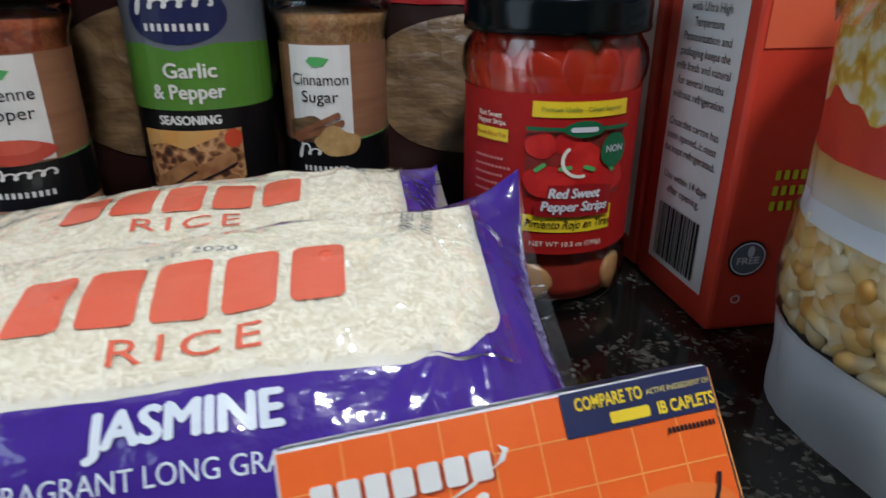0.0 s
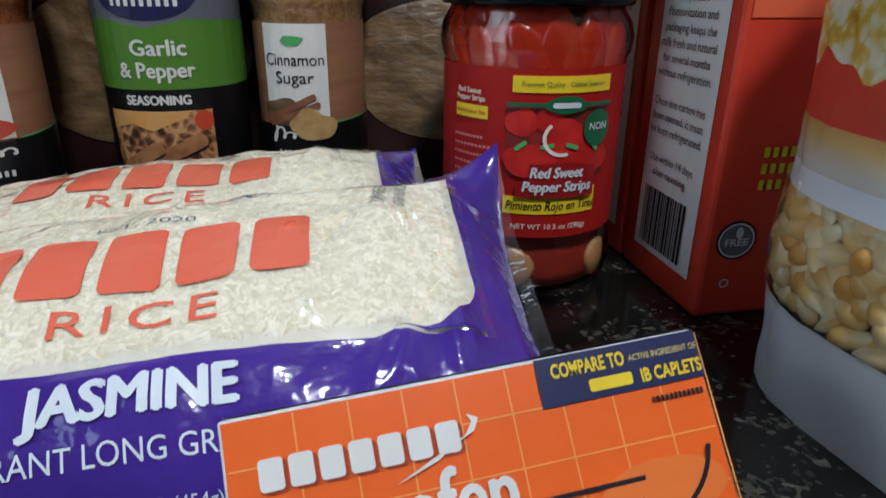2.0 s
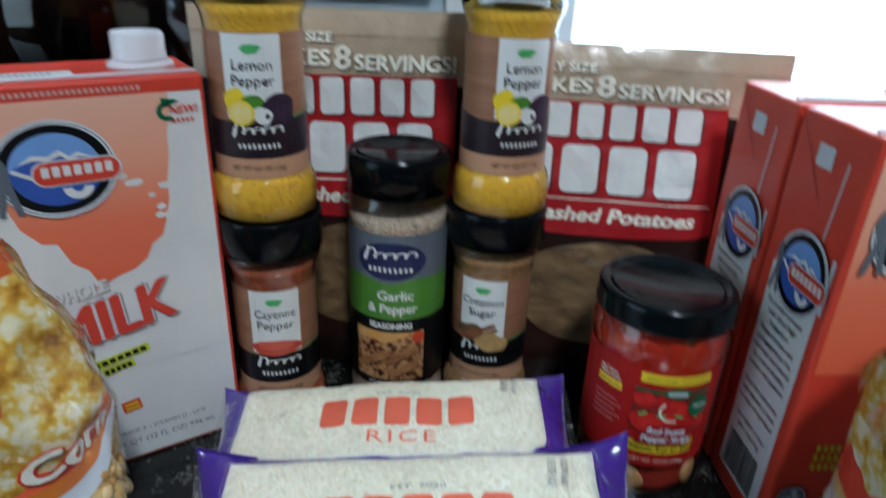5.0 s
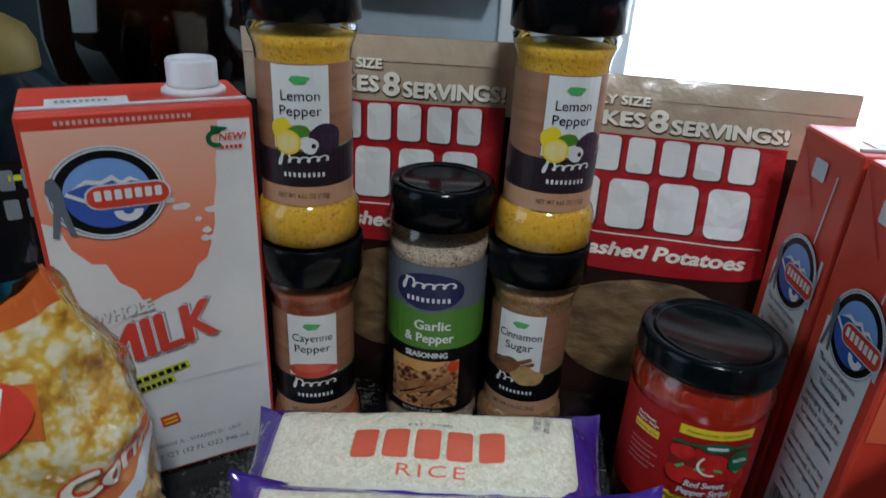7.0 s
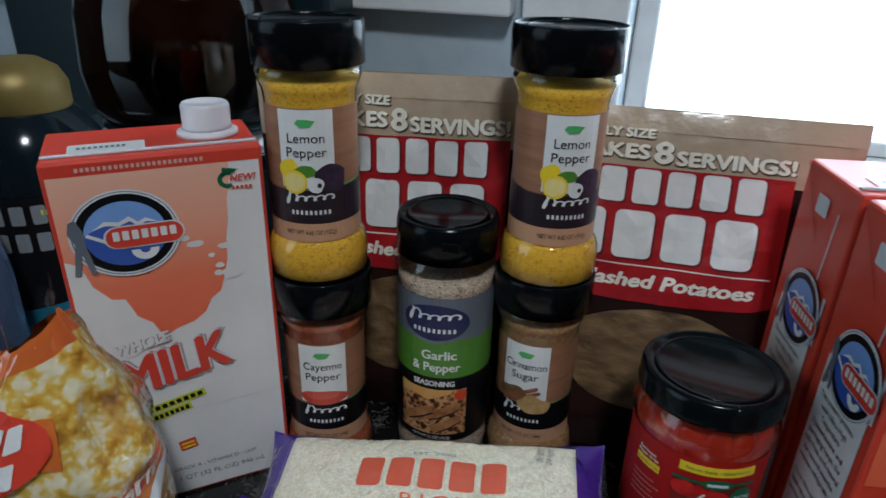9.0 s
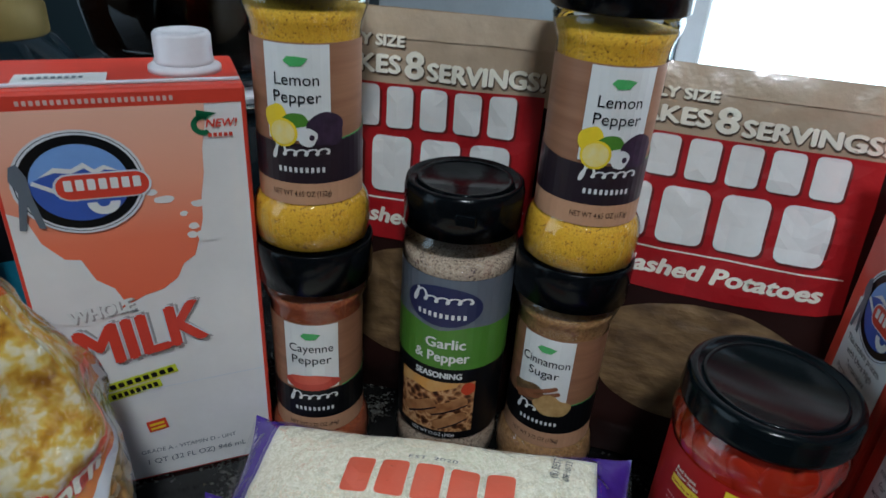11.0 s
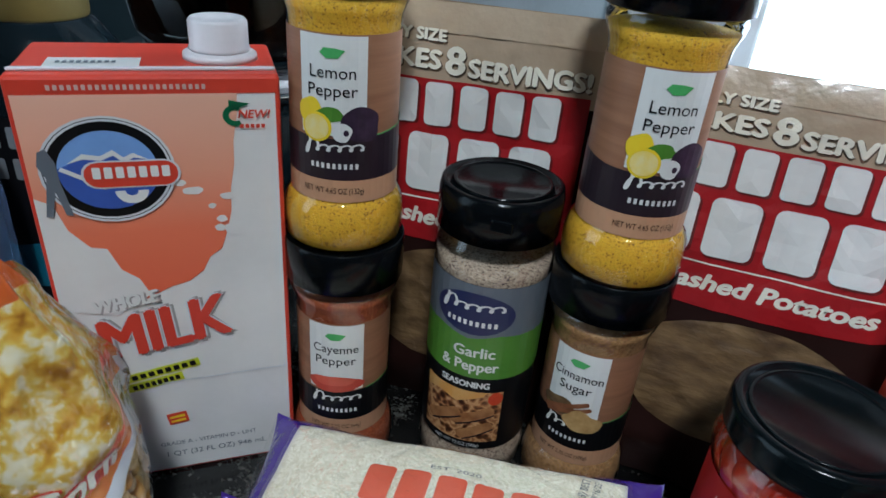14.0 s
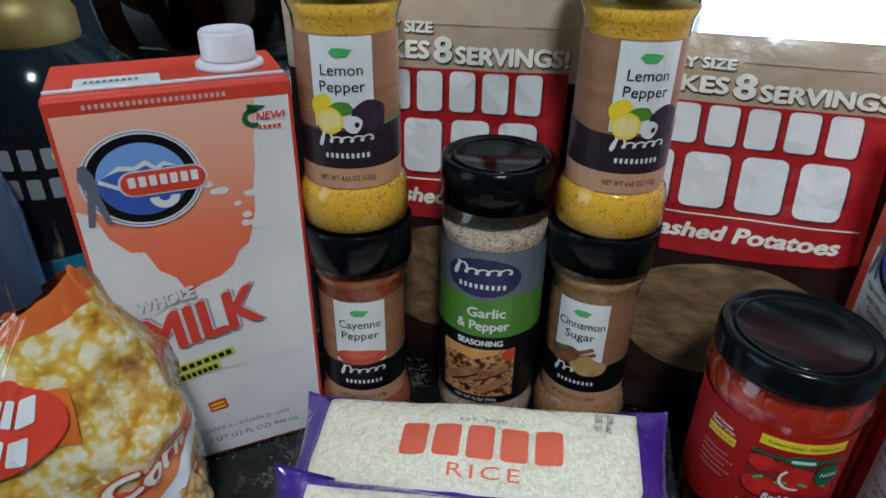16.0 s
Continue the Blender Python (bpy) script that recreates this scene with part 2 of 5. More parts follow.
cayenne_powder = speckled("cayenne_powder", [(0.35, (0.20, 0.04, 0.012)), (0.65, (0.34, 0.085, 0.025))], 300.0, 0.9, 0.3)
cinnamon_powder = speckled("cinnamon_sugar_powder", [(0.35, (0.20, 0.10, 0.035)), (0.65, (0.36, 0.20, 0.08))], 300.0, 0.9, 0.3)
garlic_powder = speckled("garlic_pepper_powder", [(0.30, (0.05, 0.035, 0.03)), (0.48, (0.42, 0.32, 0.24)), (0.70, (0.55, 0.45, 0.34))], 380.0, 0.9, 0.4)
meat_print = speckled("grilled_meat_print", [(0.34, (0.035, 0.010, 0.005)), (0.43, (0.15, 0.055, 0.02)), (0.49, (0.36, 0.16, 0.06)), (0.55, (0.58, 0.33, 0.15)), (0.64, (0.30, 0.12, 0.04))], 110.0, 0.4, 0.0, True)
popcorn_print = speckled("popcorn_print", [(0.0, (0.5, 0.3, 0.05)), (1.0, (0.5, 0.3, 0.05))], 70.0, 0.25, 0.0, False, 0.6, 0.7)


def popcorn_clumps(m):
    """Printed popcorn: pale lumps of two sizes with butter-yellow gaps between them."""
    t = m.node_tree
    b = t.nodes["Principled BSDF"]
    co, nz, va, vb, sc = (t.nodes.new(k) for k in ("ShaderNodeTexCoord", "ShaderNodeTexNoise", "ShaderNodeTexVoronoi", "ShaderNodeTexVoronoi", "ShaderNodeVectorMath"))
    nz.inputs["Scale"].default_value, nz.inputs["Detail"].default_value = 260, 3
    sc.operation = "MULTIPLY_ADD"
    sc.inputs[1].default_value = (0.005, 0.005, 0.005)
    t.links.new(co.outputs["Object"], nz.inputs[0])
    t.links.new(nz.outputs["Color"], sc.inputs[0])
    t.links.new(co.outputs["Object"], sc.inputs[2])
    for v, size in ((va, 135.0), (vb, 330.0)):
        v.feature = "SMOOTH_F1"
        v.inputs["Scale"].default_value = size
        t.links.new(sc.outputs[0], v.inputs["Vector"])
    mx = t.nodes.new("ShaderNodeMixRGB")
    mx.inputs[0].default_value = 0.38
    t.links.new(va.outputs["Distance"], mx.inputs[1])
    t.links.new(vb.outputs["Distance"], mx.inputs[2])
    r = t.nodes.new("ShaderNodeValToRGB")
    stops = [(0.16, (0.72, 0.70, 0.60)), (0.34, (0.66, 0.60, 0.40)), (0.43, (0.62, 0.44, 0.09)), (0.54, (0.52, 0.29, 0.03)), (0.70, (0.28, 0.12, 0.015))]
    while len(r.color_ramp.elements) < len(stops):
        r.color_ramp.elements.new(0.5)
    for e, (p, c) in zip(r.color_ramp.elements, stops):
        e.position, e.color = p, (*c, 1)
    t.links.new(mx.outputs[0], r.inputs[0])
    t.links.new(r.outputs[0], b.inputs["Base Color"])


popcorn_clumps(popcorn_print)
orange_film = material("orange_film", (0.60, 0.19, 0.03), 0.2, second=(0.50, 0.09, 0.02), scale=30, mix=0.5, coat=0.7, bump=0.5, bump_scale=50)
amber_fade = material("amber_fade_film", (0.72, 0.30, 0.04), 0.25, second=(0.60, 0.13, 0.02), scale=22, mix=0.6, coat=0.6, bump=0.3, bump_scale=50)
white_film = material("white_film", (0.72, 0.74, 0.76), 0.3, second=(0.68, 0.70, 0.73), scale=25, coat=0.5, bump=0.6, bump_scale=38)
teal_print = material("teal_print", (0.02, 0.16, 0.24), 0.35)
kernel_mats = [graded("kernel_%s" % n, [(0.10, (0.82, 0.74, 0.54)), (0.50, c), (0.8, d), (1.0, c)], -0.0062, 0.0062, 0.42) for n, c, d in (
    ("gold", (0.68, 0.48, 0.20), (0.62, 0.40, 0.13)), ("pale", (0.72, 0.57, 0.33), (0.68, 0.50, 0.24)), ("amber", (0.63, 0.38, 0.12), (0.55, 0.28, 0.06)))]
# dark amber puts the shade between the kernels into the colour
corn_shade_sheet = material("corn_shade_sheet", (0.34, 0.18, 0.05), 0.6)
cap_white = material("cap_white", (0.66, 0.64, 0.66), 0.35, second=(0.60, 0.57, 0.60))
gold_metal = material("gold_cap", (0.21, 0.155, 0.042), 0.45, metal=0.5, second=(0.16, 0.11, 0.03))
chrome = material("chrome", (0.72, 0.73, 0.74), 0.14, metal=1.0)
black_gloss = material("black_gloss", (0.004, 0.007, 0.009), 0.12, spec=0.3)
navy_plastic = material("navy_plastic", (0.012, 0.022, 0.05), 0.22)
blue_grey = material("blue_grey_plastic", (0.035, 0.05, 0.09), 0.25)
# the second, amber tone paints the glow of light through the coffee
coffee = material("coffee", (0.014, 0.005, 0.003), 0.08, second=(0.07, 0.020, 0.005), scale=9, mix=0.35, spec=0.25)
clear_plastic = clear_material("clear_plastic", (0.93, 0.93, 0.92), 0.06, 0.05)
jar_glass = clear_material("jar_glass", (0.92, 0.90, 0.88), 0.06, 0.03)
clear_film = clear_material("clear_film", (0.98, 0.98, 0.98), 0.11, 0.07, 0.9, 55.0, (1, 0.3, 1))
kernel_film = clear_material("kernel_film", (0.97, 0.96, 0.94), 0.035, 0.10, 0.35, 30.0)
window_glass = clear_material("window_glass", (0.95, 0.97, 0.98), 0.05, 0.02)

glow = bpy.data.materials.new("daylight_outside")
glow.use_nodes = True
gt = glow.node_tree
em = gt.nodes.new("ShaderNodeEmission")
em.inputs[0].default_value, em.inputs[1].default_value = (0.90, 0.96, 1.0, 1), 8.0
gt.links.new(em.outputs[0], gt.nodes["Material Output"].inputs[0])

# ---- building helpers ----


def part(name, bm, mat, parent=None, label="", smooth=False):
    """Links a bmesh as one mesh object under a thing or a part."""
    me = bpy.data.meshes.new(name)
    bmesh.ops.recalc_face_normals(bm, faces=bm.faces) if len(bm.faces) < 20000 else None
    bm.to_mesh(me)
    bm.free()
    me.materials.append(mat)
    if smooth:
        me.polygons.foreach_set("use_smooth", [True] * len(me.polygons))
    ob = new(name, me)
    if parent:
        ob.parent = parent
    if label:
        ob["label"] = label
    return ob


def thing(name, m, label, category, group="", kind=""):
    ob = new(name)
    ob.empty_display_size = 0.01
    ob.matrix_world = m
    return tagged(ob, label, category, group, kind)


def box_bm(x0, y0, z0, x1, y1, z1, bevel=0.0, seg=2):
    bm = bmesh.new()
    bmesh.ops.create_cube(bm, size=1.0)
    for v in bm.verts:
        v.co = Vector(((x0 + x1) / 2 + v.co.x * (x1 - x0), (y0 + y1) / 2 + v.co.y * (y1 - y0), (z0 + z1) / 2 + v.co.z * (z1 - z0)))
    if bevel:
        bmesh.ops.bevel(bm, geom=bm.edges[:], offset=bevel, segments=seg, affect="EDGES", profile=0.5)
    return bm


def lathe(profile, n=48, a0=0.0, a1=360.0, bm=None):
    """Turns (radius, height) pairs about z; angle 0 faces -y."""
    bm = bm or bmesh.new()
    full = abs(a1 - a0) > 359.9
    cols = n if full else n + 1
    rings = []
    for r, z in profile:
        ring = []
        for i in range(cols):
            a = radians(a0 + (a1 - a0) * i / n)
            ring.append(bm.verts.new((r * math.sin(a), -r * math.cos(a), z)))
        rings.append(ring)
    for p, q in zip(rings, rings[1:]):
        for i in range(n):
            j = (i + 1) % cols
            bm.faces.new((p[i], p[j], q[j], q[i]))
    for ring, (r, z) in ((rings[0], profile[0]), (rings[-1], profile[-1])):
        if full and r > 1e-5:
            bm.faces.new(ring)
    return bm


def surface(fn, u0, u1, nu, v0, v1, nv, h=0.0, bm=None):
    """A sheet over fn(u, v, h)."""
    bm = bm or bmesh.new()
    g = [[bm.verts.new(fn(u0 + (u1 - u0) * i / nu, v0 + (v1 - v0) * j / nv, h)) for i in range(nu + 1)] for j in range(nv + 1)]
    for j in range(nv):
        for i in range(nu):
            bm.faces.new((g[j][i], g[j][i + 1], g[j + 1][i + 1], g[j + 1][i]))
    return bm


TEXTS = {}


def text_bm(body, height, width=None, bold=0.0, slant=0.0, spacing=1.0):
    """Flat lettering in the xy plane, centred, with capitals of the given height."""
    key = (body, round(bold, 4), spacing)
    if key not in TEXTS:
        cu = bpy.data.curves.new("lettering", "FONT")
        cu.body, cu.size, cu.align_x, cu.offset, cu.space_character, cu.resolution_u = body, 1.0, "CENTER", bold, spacing, 3
        ob = new("lettering", cu)
        me = bpy.data.meshes.new_from_object(ob.evaluated_get(bpy.context.evaluated_depsgraph_get()))
        bpy.data.objects.remove(ob)
        bpy.data.curves.remove(cu)
        TEXTS[key] = me
    bm = bmesh.new()
    bm.from_mesh(TEXTS[key])
    xs = [v.co.x for v in bm.verts]
    mid, span = (max(xs) + min(xs)) / 2, max(xs) - min(xs)
    k = height / 0.70
    kx = width / span if width else k
    for v in bm.verts:
        v.co.x = (v.co.x - mid) * kx + v.co.y * k * slant
        v.co.y *= k
    return bm


def rect_bm(x0, y0, x1, y1, rad=0.0, n=4):
    bm = bmesh.new()
    if rad <= 0:
        pts = [(x0, y0), (x1, y0), (x1, y1), (x0, y1)]
    else:
        pts = []
        for cx, cy, s in ((x1 - rad, y0 + rad, 270), (x1 - rad, y1 - rad, 0), (x0 + rad, y1 - rad, 90), (x0 + rad, y0 + rad, 180)):
            pts += [(cx + rad * math.cos(radians(s + 90 * i / n)), cy + rad * math.sin(radians(s + 90 * i / n))) for i in range(n + 1)]
    bm.faces.new([bm.verts.new((x, y, 0)) for x, y in pts])
    return bm


def oval_bm(cx, cy, rx, ry, n=28, wobble=0.0, seed=0, a0=0, a1=360):
    rnd = random.Random(seed)
    bm = bmesh.new()
    ph = [rnd.uniform(0, 6.28) for _ in range(4)]
    vs = []
    for i in range(n):
        a = radians(a0 + (a1 - a0) * i / n)
        k = 1 + wobble * sum(math.sin((j + 2) * a + ph[j]) for j in range(4)) / 2
        vs.append(bm.verts.new((cx + rx * k * math.cos(a), cy + ry * k * math.sin(a), 0)))
    bm.faces.new(vs)
    return bm


def poly_bm(points):
    bm = bmesh.new()
    bm.faces.new([bm.verts.new((x, y, 0)) for x, y in points])
    return bm


def ring_bm(cx, cy, r0, r1, a0=0, a1=360, n=32):
    bm = bmesh.new()
    pts = [(math.cos(radians(a0 + (a1 - a0) * i / n)), math.sin(radians(a0 + (a1 - a0) * i / n))) for i in range(n + 1)]
    ins = [bm.verts.new((cx + r0 * c, cy + r0 * s, 0)) for c, s in pts]
    out = [bm.verts.new((cx + r1 * c, cy + r1 * s, 0)) for c, s in pts]
    for i in range(n):
        bm.faces.new((ins[i], ins[i + 1], out[i + 1], out[i]))
    return bm


def join_bm(*bms):
    me = bpy.data.meshes.new("joined")
    bm = bmesh.new()
    for b in bms:
        b.to_mesh(me)
        b.free()
        bm.from_mesh(me)
    bpy.data.meshes.remove(me)
    return bm


def turned(bm, degrees, cx=0.0, cy=0.0):
    bmesh.ops.rotate(bm, verts=bm.verts[:], cent=(cx, cy, 0), matrix=Matrix.Rotation(radians(degrees), 3, "Z"))
    return bm


def moved(bm, dx, dy):
    for v in bm.verts:
        v.co.x += dx
        v.co.y += dy
    return bm


def blocks_bm(n, x0, y0, x1, y1, gap=0.16, slot=True):
    """A mark drawn as plain upright blocks with a slot in each."""
    parts = []
    w = (x1 - x0) / n
    for i in range(n):
        a, b = x0 + i * w + w * gap / 2, x0 + (i + 1) * w - w * gap / 2
        if slot:
            s, k = (b - a) * 0.30, (y1 - y0) * 0.26
            parts += [rect_bm(a, y0, a + s, y1), rect_bm(b - s, y0, b, y1), rect_bm(a + s, y1 - k, b - s, y1)]
            if i % 2 == 0:
                parts.append(rect_bm(a + s, y0, b - s, y0 + k))
            else:
                parts.append(rect_bm(a + s, y0 + (y1 - y0) * 0.36, b - s, y0 + (y1 - y0) * 0.52))
        else:
            parts.append(rect_bm(a, y0, b, y1, min(b - a, y1 - y0) * 0.2, 2))
    return join_bm(*parts)


def decal(name, bm, fn, h, mat, parent, step=0.0, label=""):
    """Lays a flat shape on the surface fn(x, y, h), cut fine enough to follow it."""
    if step:
        for axis in (0, 1):
            cs = [v.co[axis] for v in bm.verts]
            k = math.floor(min(cs) / step) + 1
            while k * step < max(cs):
                co, no = [0, 0, 0], [0, 0, 0]
                co[axis], no[axis] = k * step, 1
                bmesh.ops.bisect_plane(bm, geom=bm.verts[:] + bm.edges[:] + bm.faces[:], plane_co=co, plane_no=no)
                k += 1
        bmesh.ops.triangulate(bm, faces=[f for f in bm.faces if len(f.verts) > 4])
    for v in bm.verts:
        v.co = fn(v.co.x, v.co.y, h + v.co.z)
    ob = part(name, bm, mat, parent, label)
    if name.endswith("bars") or name == "barcode":
        ob["kind"] = "stuff"
    return ob


def mark_blocks(name, n, x0, y0, x1, y1, gap, fn, h, mat, parent, step):
    """A maker's mark as a row of plain rounded blocks."""
    w = (x1 - x0) / n
    for i in range(n):
        a, b = x0 + i * w + w * gap / 2, x0 + (i + 1) * w - w * gap / 2
        decal(name, rect_bm(a, y0, b, y1, min(b - a, y1 - y0) * 0.18, 3), fn, h, mat, parent, step)


def lettering(body, height, x, y, fn, h, mat, parent, width=None, bold=0.0, slant=0.0, step=0.0, turn=0.0, spacing=1.0, name="lettering", weight=0.0):
    bm = text_bm(body, height, width, bold, slant, spacing)
    if weight:
        copies = [bm]
        for i, (dx, dy) in enumerate(((-1, 0), (1, 0), (0, 0.7), (0, -0.7))):
            other = text_bm(body, height, width, bold, slant, spacing)
            for v in other.verts:
                v.co += Vector((dx * weight, dy * weight, 0.00003 * (i + 1)))
            copies.append(other)
        bm = join_bm(*copies)
    if turn:
        turned(bm, turn)
    return decal(name, moved(bm, x, y), fn, h, mat, parent, step)


def outlined(body, height, x, y, fn, h, mat, edge, rim, parent, width, slant, turn, weight):
    """Heavy lettering with a rim of another colour behind it."""
    lettering(body, height, x, y, fn, h, edge, parent, width, slant=slant, turn=turn, name="letter_rim", weight=weight + rim)
    lettering(body, height, x, y, fn, h + 0.0004, mat, parent, width, slant=slant, turn=turn, weight=weight)
# ---- structure ----


def slab(name, x0, y0, z0, x1, y1, z1, mat, label, bevel=0.0):
    return tagged(part(name, box_bm(x0, y0, z0, x1, y1, z1, bevel), mat), label, name.split("_")[0], kind="structure")


slab("counter", -1.3, -0.20, -0.035, 1.3, 0.665, 0.0, granite, "dark speckled granite kitchen counter with polished top", 0.004)
slab("wall_back_low", -1.3, 0.67, -0.9, 1.3, 0.80, 0.07, wall_paint, "blue-grey painted wall below the window")
slab("wall_back", -1.3, 0.67, 0.07, -0.045, 0.80, 1.9, wall_paint, "blue-grey painted wall beside the window")
slab("wall_back_end", 1.02, 0.67, 0.07, 1.3, 0.80, 1.9, wall_paint, "blue-grey painted wall past the window")
slab("wall_back_top", -0.045, 0.67, 1.2, 1.02, 0.80, 1.9, wall_paint, "blue-grey painted wall above the window")
# the gap in the left wall is made up to hold the fill lamp
slab("wall_left", -1.42, -0.25, -0.9, -1.3, 0.80, 1.9, unseen_wall_dark, "unseen dark side wall beside an added lamp gap")
slab("wall_left_end", -1.42, -1.9, -0.9, -1.3, -1.25, 1.9, unseen_wall_dark, "unseen dark side wall past an added lamp gap")
slab("wall_left_top", -1.42, -1.25, 1.30, -1.3, -0.25, 1.9, unseen_wall_dark, "unseen dark wall above an added lamp gap")
slab("wall_right", 1.3, -1.9, -0.9, 1.42, 0.80, 1.9, unseen_wall_dark, "unseen side wall, dark to cut bounce light")
slab("wall_front", -1.3, -2.02, -0.9, 1.3, -1.9, 1.9, unseen_wall_dark, "unseen wall behind the counter aisle, dark to cut bounce light")
slab("floor", -1.3, -1.9, -1.0, 1.3, 0.67, -0.9, material("floor_tile", (0.30, 0.26, 0.22), 0.4, bump=0.1), "brown kitchen floor")
# unseen ceiling, toned down so that black lids mirror less of it
slab("ceiling", -1.3, -1.9, 1.9, 1.3, 0.67, 2.0, material("ceiling_dimmed", (0.16, 0.165, 0.17), 0.7), "unseen kitchen ceiling, darkened to cut its reflections")
slab("trim", -1.3, 0.640, 0.212, -0.160, 0.668, 0.236, white_trim, "pale moulded ledge along the wall", 0.003)
slab("trim_casing", -0.150, 0.652, 0.001, -0.045, 0.6695, 1.2, white_trim, "white painted window casing", 0.003)
slab("window_sill", -0.045, 0.60, 0.0705, 1.06, 0.80, 0.088, white_trim, "white painted window sill", 0.004)
win = tagged(new("window_1"), "bright window with a white frame", "window", kind="structure")
for x0, z0, x1, z1 in ((-0.044, 0.0885, -0.020, 1.2), (0.98, 0.0885, 1.019, 1.2), (-0.020, 0.0885, 0.98, 0.104), (-0.020, 1.165, 0.98, 1.2)):
    part("frame", box_bm(x0, 0.735, z0, x1, 0.775, z1, 0.003), white_trim, win)
part("pane", box_bm(-0.020, 0.752, 0.104, 0.98, 0.756, 1.165), window_glass, win).visible_shadow = False
tagged(part("backdrop", box_bm(-0.9, 1.3, -1.2, 2.4, 1.31, 2.0), glow), "overexposed daylight outside the window", "backdrop", kind="structure")
for ob in list(scene.objects):
    if ob.name.startswith("backdrop"):
        ob.visible_shadow = False

# ---- spice bottles ----


def cyl_map(r):
    return lambda x, y, h: Vector(((r + h) * math.sin(x / r), -(r + h) * math.cos(x / r), y))


def brand_mark(fn, y, w, parent, h, step):
    """The maker's mark as a plain looping flourish over a row of small bars."""
    bm = bmesh.new()
    n, loops, rows = 150, 5.5, []
    pts = []
    for i in range(n + 1):
        t = i / n
        first = max(0.0, 1 - t / 0.20) ** 0.5
        a = 2 * math.pi * loops * t + 0.9
        px = -w * 0.46 + w * 0.94 * t + (0.046 + 0.010 * first) * w * math.sin(a)
        py = (0.048 + 0.125 * first) * w * math.cos(a) + (0.05 * first + 0.04 * t) * w
        pts.append(Vector((px + 0.30 * py, y + 0.0022 + py, 0)))
    for i, p in enumerate(pts):
        d = (pts[min(n, i + 1)] - pts[max(0, i - 1)]).normalized()
        k = w * (0.011 + 0.011 * abs(d.y))
        s = Vector((-d.y, d.x, 0)) * k
        rows.append((bm.verts.new(p - s), bm.verts.new(p + s)))
    for p, q in zip(rows, rows[1:]):
        bm.faces.new((p[0], q[0], q[1], p[1]))
    decal("script_mark", bm, fn, h, white_print, parent, 0)
    mark_blocks("mark_block", 9, -w * 0.37, y - w * 0.235, w * 0.42, y - w * 0.145, 0.46, fn, h, white_print, parent, step)


SHELL = [(0.0235, 0.0), (0.0250, 0.002), (0.0253, 0.010), (0.0252, 0.0135), (0.0247, 0.0170), (0.0238, 0.0198), (0.0226, 0.0216), (0.0216, 0.0226), (0.0214, 0.026), (0.0213, 0.055), (0.0215, 0.0880), (0.0222, 0.0930), (0.0240, 0.0975), (0.0248, 0.1010), (0.0235, 0.1040)]
LID = [(0.0246, 0.1035), (0.0262, 0.1044), (0.0264, 0.1205), (0.0262, 0.1232), (0.0257, 0.1238), (0.0253, 0.1232), (0.0252, 0.1222), (0.0, 0.1220)]


